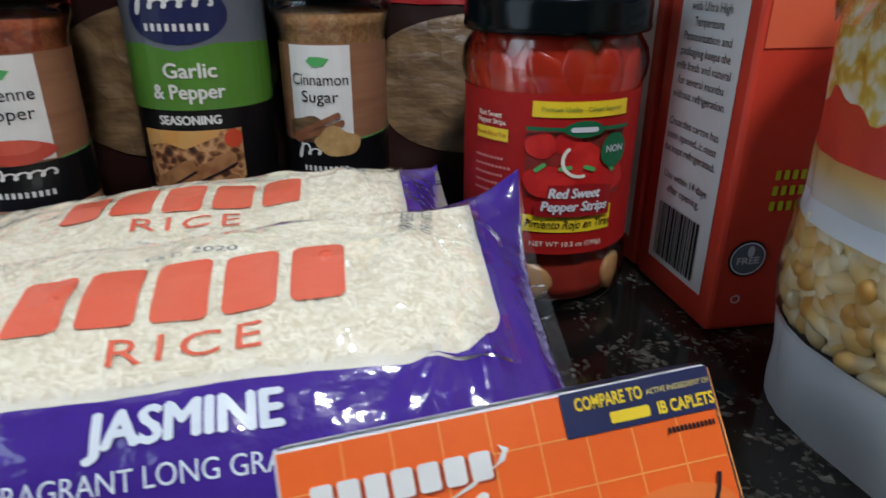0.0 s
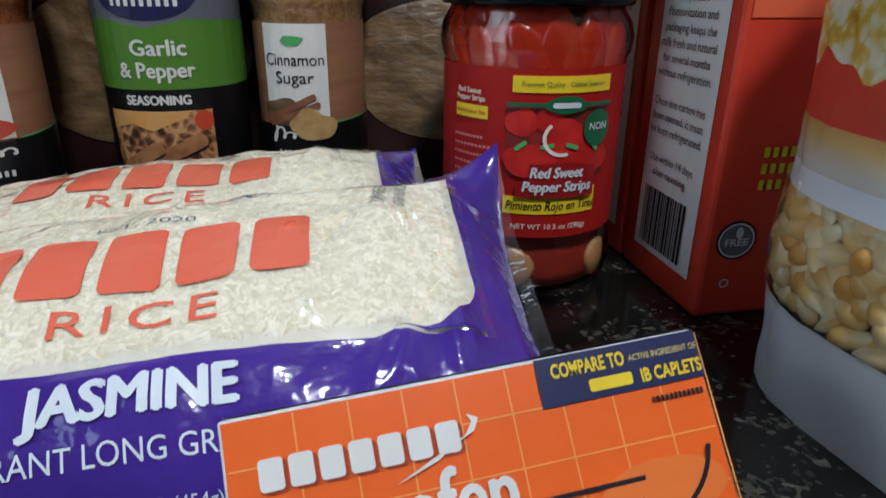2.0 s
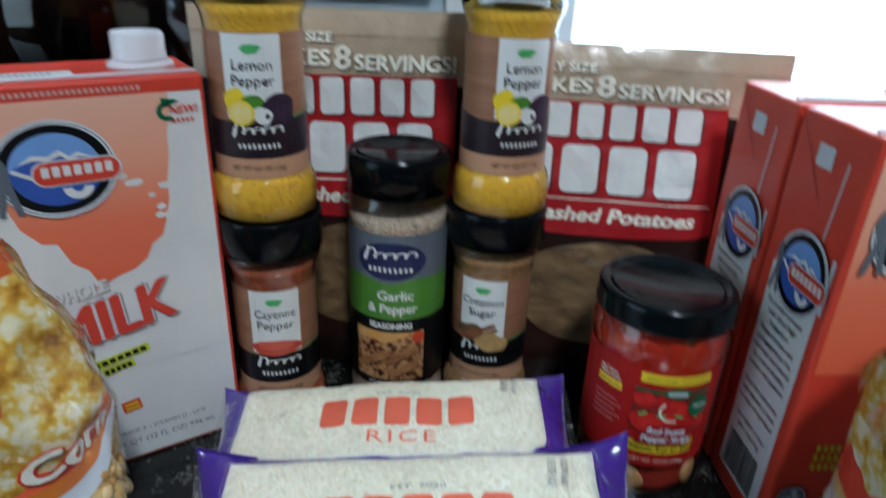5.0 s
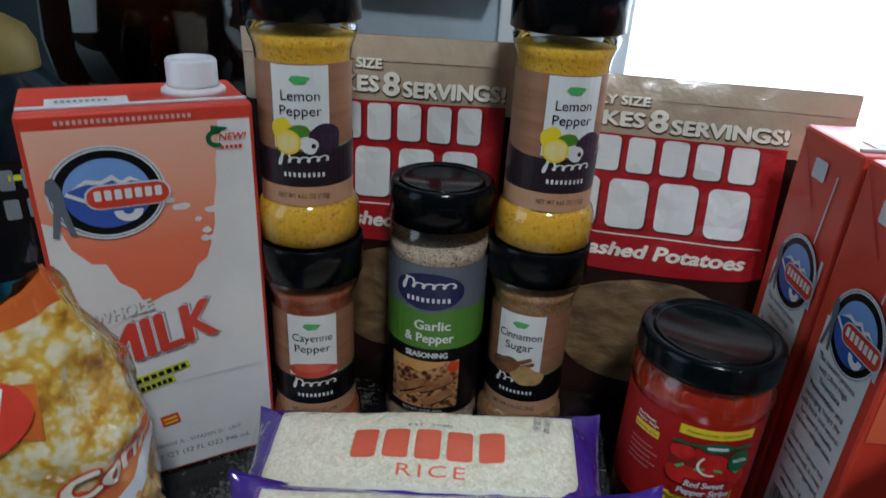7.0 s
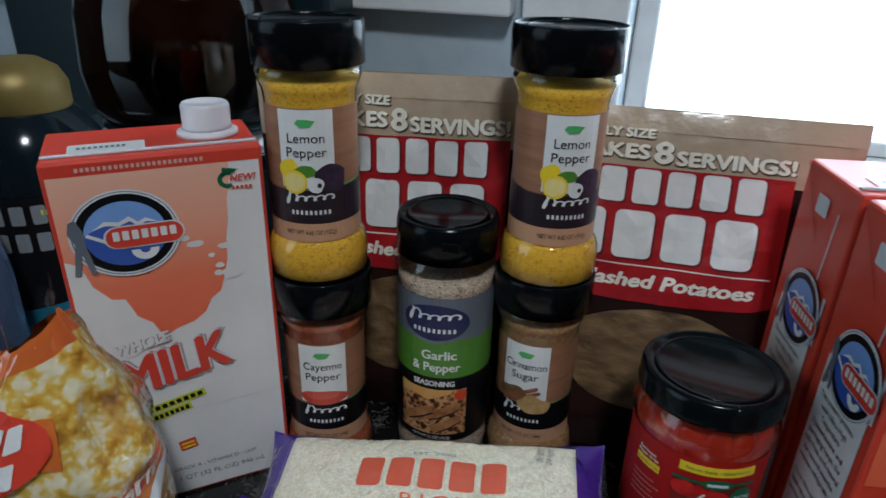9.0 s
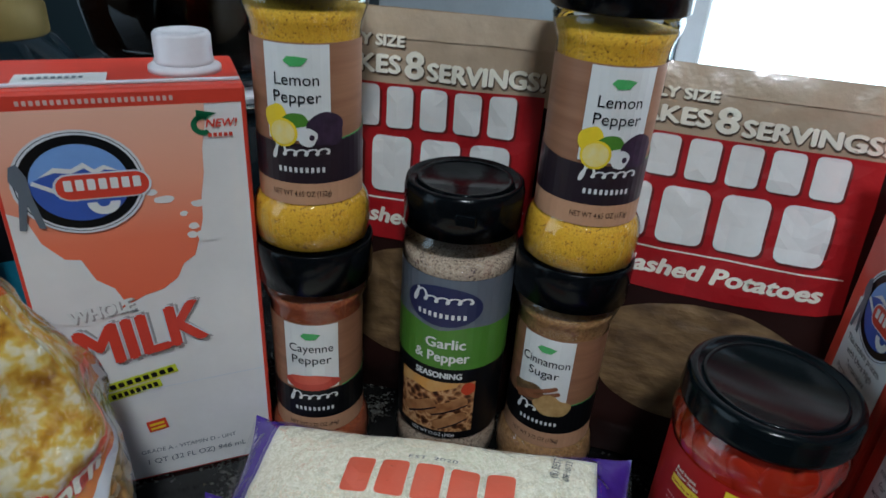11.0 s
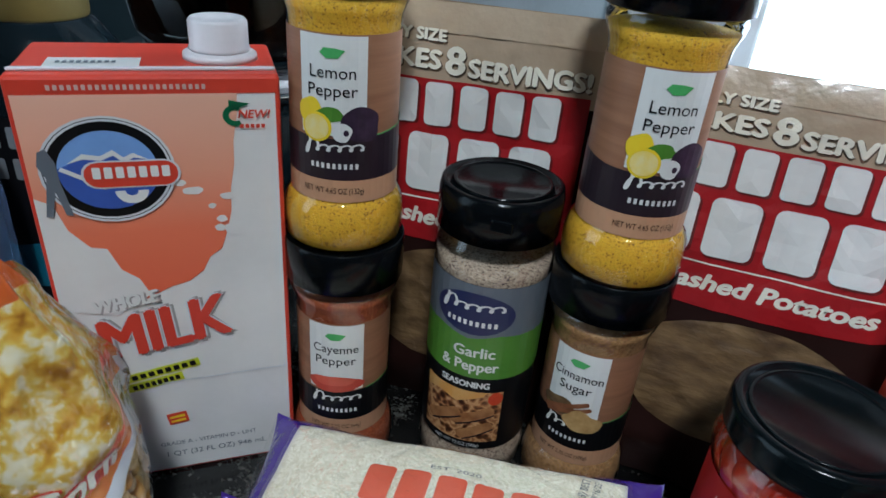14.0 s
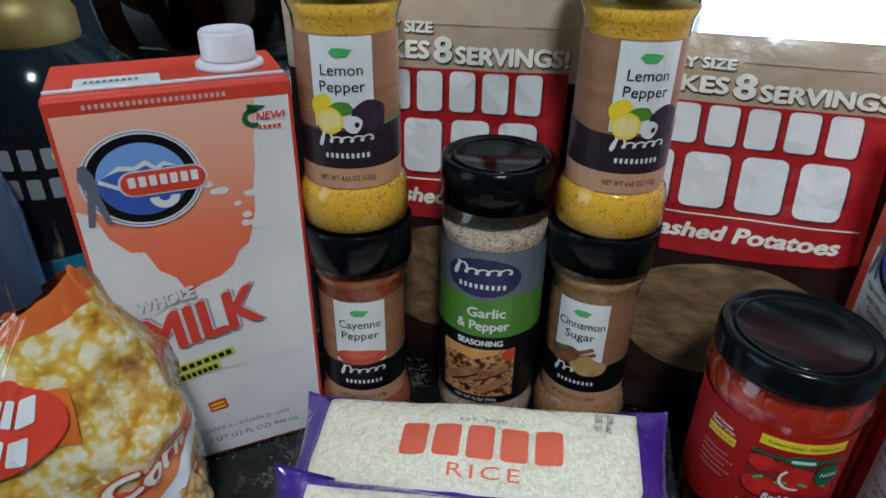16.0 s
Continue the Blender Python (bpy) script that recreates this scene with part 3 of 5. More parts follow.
def spice_bottle(m, kind, spin):
    names = {"lemon": ("lemon pepper", lemon_powder), "cayenne": ("cayenne pepper", cayenne_powder), "cinnamon": ("cinnamon sugar", cinnamon_powder)}
    word, powder = names[kind]
    where = "on another bottle" if kind == "lemon" else "on the counter"
    b = thing("spice_bottle", m @ pose(0, 0, 0, 0, 0, spin), "clear %s bottle with black lid, standing %s" % (word, where), "spice bottle", "stacked spice bottles")
    part("shell", lathe(SHELL, 56), clear_plastic, b, "clear plastic shell", True).visible_shadow = False
    inner = [(r - 0.0009, max(z, 0.0012)) for r, z in SHELL if z < 0.0995]
    part("contents", lathe(inner + [(0.012, inner[-1][1] + 0.002), (0.0, inner[-1][1] + 0.0025)], 48), powder, b, "ground spice inside", True)
    lid = part("lid", lathe(LID, 56), black_plastic, b, "black plastic flip lid", True)
    part("flap_seam", lathe([(0.0190, 0.1215), (0.0192, 0.1226), (0.0205, 0.1226), (0.0207, 0.1215)], 40), black_plastic, lid, smooth=True)
    fn = cyl_map(0.0214)
    S = 0.003
    top = 0.0885
    part("wrap_label", lathe([(0.02170, 0.0225), (0.0216, 0.055), (0.0217, 0.087)], 48, -150, 150), wood_label, b, "wood-grained paper wrap", True)
    decal("foot_band", rect_bm(-0.055, 0.0226, 0.055, 0.0320), fn, 0.0005, tan_label, b, S)
    lettering("NET WT 4.65 OZ (132g)" if kind == "lemon" else "NET WT 2.25 OZ (64g)" if kind == "cayenne" else "NET WT 3.75 OZ (106g)", 0.0024, 0.0, 0.0264, fn, 0.0007, black_print, b, 0.024, step=S)
    decal("dark_band", poly_bm([(-0.055, 0.032), (0.055, 0.032), (0.055, 0.054), (0.03, 0.051), (0.014, 0.0495), (-0.005, 0.0485), (-0.02, 0.049), (-0.04, 0.052), (-0.055, 0.054)]), fn, 0.00055, dark_band if kind == "lemon" else black_print, b, S)
    decal("edge_line", poly_bm([(0.055, 0.054), (0.03, 0.051), (0.014, 0.0495), (0.014, 0.0500), (0.03, 0.0516), (0.055, 0.0547)]), fn, 0.00075, leaf_green, b, S)
    white = rect_bm(-0.0125, 0.0500, 0.0125, top - 0.002)
    decal("name_panel", white, fn, 0.0006, white_print, b, S)
    decal("leaf", poly_bm([(-0.0045, 0.0805), (-0.002, 0.0785), (0.002, 0.0787), (0.0045, 0.0815), (0.001, 0.0822), (-0.003, 0.0822)]), fn, 0.0009, leaf_green, b, S)
    for i, wd in enumerate(word.title().split()):
        lettering(wd, 0.0045, 0.0, 0.0715 - i * 0.0066, fn, 0.0009, black_print, b, {"Lemon": 0.0165, "Pepper": 0.018, "Cayenne": 0.020, "Cinnamon": 0.0225, "Sugar": 0.0145}[wd], step=S)
    if kind == "lemon":
        decal("lemon_picture", oval_bm(-0.0085, 0.0585, 0.005, 0.0052, wobble=0.05), fn, 0.0008, yellow_print, b, S)
        decal("leaf_picture", oval_bm(-0.001, 0.0580, 0.005, 0.003, wobble=0.1, seed=3), fn, 0.00085, green_print, b, S)
        decal("pepper_picture", oval_bm(0.0105, 0.0545, 0.0075, 0.0068, 30, 0.07, 5), fn, 0.0009, plum_print, b, S)
        decal("lemon_half", oval_bm(-0.006, 0.0530, 0.0058, 0.0058), fn, 0.0010, yellow_print, b, S)
        decal("lemon_flesh", oval_bm(-0.006, 0.0530, 0.0048, 0.0048), fn, 0.0012, lemon_print, b, S)
        decal("garlic_picture", oval_bm(0.0035, 0.0515, 0.0036, 0.0037, 20, 0.05, 2), fn, 0.0012, white_print, b, S)
        decal("garlic_root", oval_bm(0.0050, 0.0515, 0.0010, 0.0012, 10), fn, 0.0014, plum_print, b, S)
    elif kind == "cayenne":
        decal("spoon_picture", oval_bm(0.0, 0.0535, 0.0125, 0.0046, 28, 0.05, 4), fn, 0.0009, material("cayenne_print", (0.50, 0.06, 0.035), 0.4), b, S)
        decal("powder_picture", oval_bm(-0.001, 0.0555, 0.009, 0.0028, 28, 0.08, 7), fn, 0.0011, material("cayenne_heap_print", (0.60, 0.10, 0.06), 0.4), b, S)
    else:
        decal("brown_sugar_picture", oval_bm(-0.006, 0.0545, 0.0085, 0.0045, 26, 0.1, 6), fn, 0.0008, potato_print, b, S)
        decal("sugar_picture", oval_bm(0.006, 0.0490, 0.0085, 0.0060, 26, 0.12, 9), fn, 0.0013, material("sugar_print", (0.52, 0.34, 0.14), 0.5, second=(0.34, 0.19, 0.06), scale=280), b, S)
        for dy, a in ((0.0, 22), (0.0028, 26)):
            decal("cinnamon_stick", turned(rect_bm(-0.0125, 0.0525 + dy, 0.0095, 0.0548 + dy, 0.0009), a, 0, 0.054), fn, 0.0011 + dy * 0.05, material("stick_print", (0.16, 0.055, 0.022), 0.5, second=(0.26, 0.10, 0.04), scale=200), b, S)
    brand_mark(fn, 0.0425, 0.024, b, 0.0009, S)
    return b


CAY, GAR, CIN = (-0.1535, 0.2400), (-0.0945, 0.2715), (-0.0430, 0.2825)
spice_bottle(pose(*CAY, 0), "cayenne", 24)
spice_bottle(pose(*CIN, 0), "cinnamon", -4)
spice_bottle(pose(CAY[0] - 0.001, CAY[1] + 0.001, 0.1227), "lemon", 22)
spice_bottle(pose(CIN[0] + 0.0005, CIN[1] - 0.0005, 0.1227), "lemon", 26)


def garlic_bottle(m):
    b = thing("spice_bottle", m, "large garlic and pepper seasoning bottle with a black flip lid", "spice bottle")
    shell = [(0.0250, 0.0), (0.0268, 0.002), (0.0272, 0.010), (0.0271, 0.0145), (0.0262, 0.0190), (0.0262, 0.118), (0.0268, 0.1225), (0.0266, 0.1280), (0.0258, 0.1315), (0.0240, 0.1345), (0.0235, 0.137)]
    part("shell", lathe(shell, 64), clear_plastic, b, "clear plastic shell", True).visible_shadow = False
    part("contents", lathe([(r - 0.001, max(z, 0.0012)) for r, z in shell if z < 0.126] + [(0.012, 0.1255), (0.0, 0.126)], 56), garlic_powder, b, "garlic and pepper granules inside", True)
    lid = part("lid", lathe([(0.0242, 0.1350), (0.0268, 0.1357), (0.0270, 0.1520), (0.0262, 0.1562), (0.0245, 0.1570), (0.0236, 0.1558), (0.0, 0.1556)], 64), black_plastic, b, "ribbed black plastic flip lid", True)
    part("flap_rim", lathe([(0.0196, 0.1550), (0.0198, 0.1566), (0.0212, 0.1566), (0.0214, 0.1550)], 40), black_plastic, lid, smooth=True)
    part("thumb_tab", box_bm(0.004, -0.0283, 0.1450, 0.013, -0.0250, 0.1505, 0.0008), black_plastic, lid)
    fn, S = cyl_map(0.0262), 0.004
    part("wrap_label", lathe([(0.02645, 0.0215), (0.02645, 0.117)], 56, -165, 165), black_print, b, "glossy black wrap label", True)
    decal("grey_band", rect_bm(-0.060, 0.0885, 0.060, 0.117), fn, 0.0005, grey_print, b, S)
    decal("green_band", poly_bm([(-0.060, 0.0665), (0.060, 0.0665), (0.060, 0.0895), (0.014, 0.0915), (0.0, 0.0885), (-0.014, 0.0915), (-0.060, 0.0895)]), fn, 0.0006, green_print, b, S)
    decal("mark_oval", oval_bm(0.001, 0.1020, 0.0185, 0.0110), fn, 0.0007, navy_print, b, S)
    brand_mark(fn, 0.1030, 0.030, b, 0.0010, S)
    lettering("Garlic", 0.0055, 0.0035, 0.0790, fn, 0.0009, white_print, b, 0.0185, step=S, weight=0.00022)
    lettering("& Pepper", 0.0055, 0.002, 0.0710, fn, 0.0009, white_print, b, 0.026, step=S, weight=0.00022)
    lettering("SEASONING", 0.0034, 0.001, 0.0610, fn, 0.0009, white_print, b, 0.0225, step=S, weight=0.00022)
    decal("meat_picture", rect_bm(-0.0195, 0.0265, 0.0195, 0.0585), fn, 0.0007, meat_print, b, S)
    decal("sauce_picture", poly_bm([(-0.0195, 0.0585), (-0.0195, 0.051), (-0.010, 0.0535), (-0.002, 0.051), (0.010, 0.056), (0.012, 0.0585)]), fn, 0.0009, material("sauce_print", (0.62, 0.27, 0.04), 0.4, second=(0.58, 0.36, 0.14), scale=120), b, S)
    decal("tomato_picture", oval_bm(0.0160, 0.0545, 0.0035, 0.0038), fn, 0.0009, material("tomato_print", (0.60, 0.06, 0.02), 0.4), b, S)
    for (x, y, l, a) in ((-0.008, 0.040, 0.020, 32), (0.006, 0.043, 0.022, 24), (0.008, 0.034, 0.018, 28)):
        decal("strip_picture", turned(rect_bm(x - l / 2, y - 0.0028, x + l / 2, y + 0.0028, 0.0025), a, x, y), fn, 0.0010, material("chicken_print", (0.46, 0.23, 0.09), 0.4, second=(0.24, 0.09, 0.03), scale=170), b, S)
        decal("char_mark", turned(rect_bm(x - l / 2.4, y - 0.0034, x + l / 2.2, y - 0.0026, 0.0004), a, x, y), fn, 0.0012, dark_band, b, S)
    lettering("NET WT 12 OZ (340g)", 0.0022, 0.0, 0.0232, fn, 0.0009, white_print, b, 0.022, step=S)
    return b


garlic_bottle(pose(*GAR, 0, 0, 0, 5) @ Matrix.Diagonal((1, 1, 0.965, 1)))

# ---- milk cartons ----
CW, CD, CH = 0.0905, 0.0515, 0.1915


def flat_map(origin, across, up, out):
    o, a, u, n = (Vector(v) for v in (origin, across, up, out))
    return lambda x, y, h: o + a * x + u * y + n * h


def round_mark(fn, cx, cy, r, parent, base=0.0012):
    """The dairy's round badge as plain shapes: ring, sky, hills, plate, horn and figure."""
    decal("badge_ring", oval_bm(cx, cy, r, r, 40), fn, base, black_print, parent)
    decal("badge_line", ring_bm(cx, cy, r * 0.93, r * 0.97), fn, base + 0.00015, card_white, parent)
    decal("badge_sky", oval_bm(cx, cy, r * 0.76, r * 0.76, 36), fn, base + 0.00015, sky_blue, parent)
    decal("badge_mountain", poly_bm([(cx + r * 0.76 * math.cos(radians(a)), cy + r * 0.76 * math.sin(radians(a))) for a in range(175, 366, 10)] + [(cx + r * x, cy + r * y) for x, y in ((0.62, 0.18), (0.4, 0.30), (0.25, 0.22), (0.1, 0.36), (-0.1, 0.26), (-0.35, 0.30), (-0.6, 0.14))]), fn, base + 0.00030, blue_print, parent)
    decal("badge_snow", poly_bm([(cx + r * x, cy + r * y) for x, y in ((0.62, 0.20), (0.4, 0.33), (0.25, 0.25), (0.1, 0.40), (-0.1, 0.29), (-0.35, 0.34), (-0.6, 0.16), (-0.35, 0.24), (-0.1, 0.20), (0.1, 0.29), (0.25, 0.15), (0.4, 0.24))]), fn, base + 0.00045, white_print, parent)
    decal("badge_plate_rim", rect_bm(cx - r * 0.42, cy - r * 0.34, cx + r * 1.10, cy + r * 0.20, r * 0.25), fn, base + 0.00060, card_white, parent)
    decal("badge_plate", rect_bm(cx - r * 0.38, cy - r * 0.31, cx + r * 1.06, cy + r * 0.17, r * 0.22), fn, base + 0.00075, red_print, parent)
    mark_blocks("badge_block", 7, cx - r * 0.28, cy - r * 0.14, cx + r * 0.96, cy + r * 0.08, 0.3, fn, base + 0.00090, white_print, parent, 0)
    decal("badge_horn", ring_bm(cx + r * 0.30, cy - r * 0.40, r * 0.10, r * 0.26, 180, 360), fn, base + 0.00060, white_print, parent)
    decal("badge_flute", turned(rect_bm(cx - r * 0.85, cy - r * 0.24, cx - r * 0.1, cy - r * 0.16), -32, cx - r * 0.3, cy - r * 0.3), fn, base + 0.00060, white_print, parent)
    decal("badge_rim_line", ring_bm(cx, cy, r * 0.985, r * 1.03), fn, base + 0.0002, card_white, parent)
    # the horn player's figure, as a plain upright shape
    decal("badge_figure", poly_bm([(cx + r * x, cy + r * y) for x, y in ((-0.98, 0.40), (-0.86, 0.46), (-0.76, 0.20), (-0.74, -0.2), (-0.64, -0.85), (-0.75, -0.83), (-0.84, -0.35), (-0.95, -0.86), (-1.05, -0.84), (-0.93, -0.1), (-1.03, 0.15))]), fn, base + 0.00060, grey_print, parent)


def carton(m, label, group):
    """Carton with its origin at the front left bottom corner; the front faces -y."""
    c = thing("milk_carton", m, label, "milk carton", group)
    body = box_bm(0, 0, 0, CW, CD, CH, 0.0016, 2)
    part("body", body, red_print, c, "red printed carton body")
    front = flat_map((0, 0, 0), (CW / 0.084, 0, 0), (0, 0, CH / 0.195), (0, -1, 0))
    top = flat_map((0, 0, CH), (CW / 0.084, 0, 0), (0, CD / 0.060, 0), (0, 0, 1))
    # pinched seam along the top edge
    seam = box_bm(0.001, 0.006, CH, CW - 0.001, 0.0078, CH + 0.0014, 0.0005)
    part("top_seam", seam, card_white, c, "pale folded seam")
    decal("date_panel", rect_bm(0.010, 0.012, 0.039, 0.028), top, 0.0004, white_print, c)
    decal("date_bars", blocks_bm(9, 0.013, 0.017, 0.032, 0.021, 0.4, False), top, 0.0008, grey_print, c)
    cap = part("cap_base", lathe([(0.0, CH), (0.0142, CH), (0.0140, CH + 0.0020), (0.0122, CH + 0.0032), (0.0, CH + 0.0032)], 40), cap_white, c, "white plastic spout flange", True)
    cap2 = part("cap", lathe([(0.0113, CH + 0.003), (0.0115, CH + 0.0045), (0.0111, CH + 0.005), (0.0111, CH + 0.0140), (0.0102, CH + 0.0152), (0.0088, CH + 0.0152), (0.0083, CH + 0.0145), (0.0, CH + 0.0145)], 48), cap_white, c, "white ribbed screw cap", True)
    for o in (cap, cap2):
        o.location = (0.0705, 0.0270, 0)
    return c, front, top


MILK = Matrix.Translation((-0.2335, 0.1560, 0)) @ Matrix.Rotation(radians(44.5), 4, "Z")


def front_art(c, front, full=True):
    decal("front_panel", rect_bm(0.0018, 0.002, 0.0822, 0.1885), front, 0.0003, milk_white, c)
    decal("peach_field", poly_bm([(0.0018, 0.1885), (0.0018, 0.112), (0.010, 0.110), (0.022, 0.104), (0.031, 0.1015), (0.040, 0.1065), (0.047, 0.1085), (0.0525, 0.1130), (0.0555, 0.1195), (0.0600, 0.1230), (0.0625, 0.1310), (0.0645, 0.1400), (0.0650, 0.1500), (0.0668, 0.1600), (0.0672, 0.1700), (0.0690, 0.1800), (0.0695, 0.1885)]), front, 0.0006, peach_fade, c)
    decal("top_strip", rect_bm(0.0018, 0.1885, 0.0822, 0.1938), front, 0.0006, red_print, c)
    mark_blocks("strip_block", 24, 0.012, 0.1902, 0.060, 0.1921, 0.40, front, 0.0009, material("pink_grey_print", (0.62, 0.42, 0.38), 0.45), c, 0)
    for (x, y, rx, ry, s) in ((0.052, 0.150, 0.0035, 0.0017, 1), (0.058, 0.143, 0.0014, 0.0012, 2), (0.061, 0.137, 0.0018, 0.0016, 3), (0.064, 0.147, 0.003, 0.0016, 4), (0.060, 0.133, 0.0018, 0.0016, 5), (0.048, 0.1535, 0.0022, 0.0013, 6), (0.066, 0.132, 0.0045, 0.003, 7)):
        decal("milk_drop", oval_bm(x, y, rx, ry, 18, 0.08, s), front, 0.0010, milk_white, c)
    decal("milk_column", poly_bm([(0.0018, 0.150), (0.007, 0.147), (0.010, 0.136), (0.016, 0.128), (0.021, 0.127), (0.0245, 0.117), (0.030, 0.112), (0.033, 0.104), (0.020, 0.095), (0.0018, 0.100)]), front, 0.0010, milk_white, c)
    round_mark(front, 0.0262, 0.1600, 0.0205, c)
    decal("arrow_green", ring_bm(0.0685, 0.1800, 0.0022, 0.0042, 60, 300, 24), front, 0.0010, dark_green, c)
    decal("arrow_head", poly_bm([(0.0665, 0.186), (0.0665, 0.1815), (0.0735, 0.1845)]), front, 0.0010, dark_green, c)
    lettering("NEW!", 0.0032, 0.0745, 0.1790, front, 0.0012, red_print, c, 0.0105, 0.02, 0.2)
    decal("note_bars", blocks_bm(5, 0.0695, 0.1750, 0.0785, 0.1766, 0.3, False), front, 0.0012, red_print, c)
    lettering("MILK", 0.0225, 0.0385, 0.0755, front, 0.0009, material("soft_shadow_print", (0.36, 0.34, 0.33), 0.45), c, 0.0470, 0.0, 0.12, turn=11, weight=0.0014)
    outlined("MILK", 0.0205, 0.0373, 0.0770, front, 0.0013, red_print, card_white, 0.0006, c, 0.0470, 0.12, 11, 0.0010)
    lettering("WHOLE", 0.0060, 0.0246, 0.0983, front, 0.0011, MATS["soft_shadow_print"], c, 0.0232, 0.0, 0.1, turn=9, weight=0.0004)
    lettering("WHOLE", 0.0058, 0.0240, 0.0990, front, 0.0013, white_print, c, 0.0230, 0.0, 0.1, turn=9, weight=0.0003)
    for y, x1 in ((0.0640, 0.047), (0.0585, 0.040)):
        decal("lime_flash", turned(rect_bm(0.018, y - 0.0022, x1, y + 0.0022), 11, 0.036, y), front, 0.0010, lime_print, c)
        decal("flash_bars", turned(blocks_bm(8, 0.020, y - 0.0013, x1 - 0.001, y + 0.0013, 0.3, False), 11, 0.036, y), front, 0.0013, black_print, c)
    # flat greyer line paints the shade of the crease across the front
    decal("crease_shade_line", poly_bm([(0.028, 0.0560), (0.0822, 0.0570), (0.0822, 0.0576), (0.028, 0.0565)]), front, 0.0012, card_white, c)
    decal("corner_stamp", turned(rect_bm(0.0315, 0.0310, 0.0395, 0.0375), 8, 0.035, 0.034), front, 0.0010, red_print, c)
    decal("stamp_bars", turned(join_bm(rect_bm(0.0325, 0.0322, 0.0385, 0.0335), rect_bm(0.0325, 0.0347, 0.0385, 0.0360)), 8, 0.035, 0.034), front, 0.0013, yellow_print, c)
    lettering("GRADE A - VITAMIN D - UHT", 0.0024, 0.047, 0.0175, front, 0.0010, grey_print, c, 0.040)
    lettering("1 QT (32 FL OZ) 946 mL", 0.0030, 0.050, 0.0105, front, 0.0010, grey_print, c, 0.042)
    decal("seal_oval", oval_bm(0.0795, 0.0180, 0.0032, 0.0026), front, 0.0010, red_print, c)
    decal("seal_inner", oval_bm(0.0795, 0.0180, 0.0020, 0.0015), front, 0.0013, milk_white, c)


c, front, top = carton(MILK, "peach and red whole milk carton with white screw cap", "milk cartons")
front_art(c, front)

SIDE_TEXT = ("This modern process", "with Ultra High", "Temperature", "Pasteurization and", "packaging keeps the", "milk fresh and natural", "for several months", "without refrigeration.", "", "Once this carton has", "been opened, it must", "be kept refrigerated.", "", "Use within 14 days", "after opening.")


def side_art(c):
    side = flat_map((0, CD, 0), (0, -1, 0), (0, 0, 1), (-1, 0, 0))
    decal("text_panel", poly_bm([(0.0085, 0.011), (CD - 0.006, 0.011), (CD - 0.006, 0.125), (0.0085, 0.125)]), side, 0.0004, white_print, c)
    for i, line in enumerate(SIDE_TEXT):
        if line:
            lettering(line, 0.0028, 0.0265, 0.1065 - i * 0.0048, side, 0.0008, black_print, c, min(0.0315, 0.00152 * len(line)))
    rnd = random.Random(4)
    bars, x = [], 0.0125
    while x < 0.039:
        w = rnd.choice((0.0005, 0.0009, 0.0014))
        bars.append(rect_bm(x, 0.0135, x + w, 0.0345))
        x += w + rnd.choice((0.0005, 0.0008))
    decal("barcode", join_bm(*bars), side, 0.0008, black_print, c)
    round_mark(side, 0.0300, 0.1280, 0.0180, c)
    decal("glue_tab", rect_bm(CD - 0.0055, 0.118, CD - 0.0035, 0.142), side, 0.0005, card_white, c)
    decal("ear_edge", turned(rect_bm(CD - 0.0145, 0.146, CD - 0.0135, 0.178), -4, CD - 0.014, 0.162), side, 0.0006, card_white, c)
    decal("top_tab", rect_bm(0.018, 0.172, 0.029, 0.181, 0.001), side, 0.0007, card_white, c)
    # shade along the folded ear, painted as a thin darker red line
    decal("side_fold", poly_bm([(0.0, CH - 0.001), (0.0008, CH - 0.001), (CD / 2, 0.160), (CD / 2 - 0.0006, 0.159)]), side, 0.0004, material("painted_fold_shade", (0.50, 0.02, 0.012), 0.4), c)


RIGHT = Matrix.Translation((0.0970, 0.2030, 0)) @ Matrix.Rotation(radians(14.0), 4, "Z")
for k, where in ((0, "beside the jar"), (1, "behind its twin")):
    c, front, top = carton(RIGHT @ pose(0.0, k * (CD + 0.0025), 0), "red milk carton with white text panel, " + where, "milk cartons")
    side_art(c)
    if k == 0:
        decal("front_field", rect_bm(0.0018, 0.095, 0.0822, 0.1885), front, 0.0004, peach_fade, c)
        round_mark(front, 0.0262, 0.1600, 0.0205, c)
        decal("gluten_badge", oval_bm(0.0095, 0.0275, 0.0064, 0.0066, 28), front, 0.0006, black_print, c)
        decal("badge_rim", ring_bm(0.0095, 0.0275, 0.0053, 0.0059), front, 0.0009, card_white, c)
        decal("badge_face", oval_bm(0.0095, 0.0275, 0.0050, 0.0051, 28), front, 0.0009, grey_print, c)
        lettering("FREE", 0.0024, 0.0095, 0.0258, front, 0.0012, card_white, c, 0.0075, 0.02)
        decal("badge_leaf", oval_bm(0.0100, 0.0302, 0.0012, 0.0020, 12), front, 0.0012, card_white, c)
        decal("kosher_mark", ring_bm(0.0080, 0.0125, 0.0011, 0.0016), front, 0.0008, card_white, c)
        for i in range(3):
            mark_blocks("yellow_block", 7, 0.0125, 0.0545 - i * 0.0052, 0.032, 0.0577 - i * 0.0052, 0.4, front, 0.0008, lime_print, c, 0)
# ---- mashed potato pouches ----
shade_brown = material("letter_shade_brown", (0.10, 0.07, 0.045), 0.45)
shade_red = material("letter_shade_red", (0.14, 0.010, 0.010), 0.45)
PW, PH = 0.172, 0.208


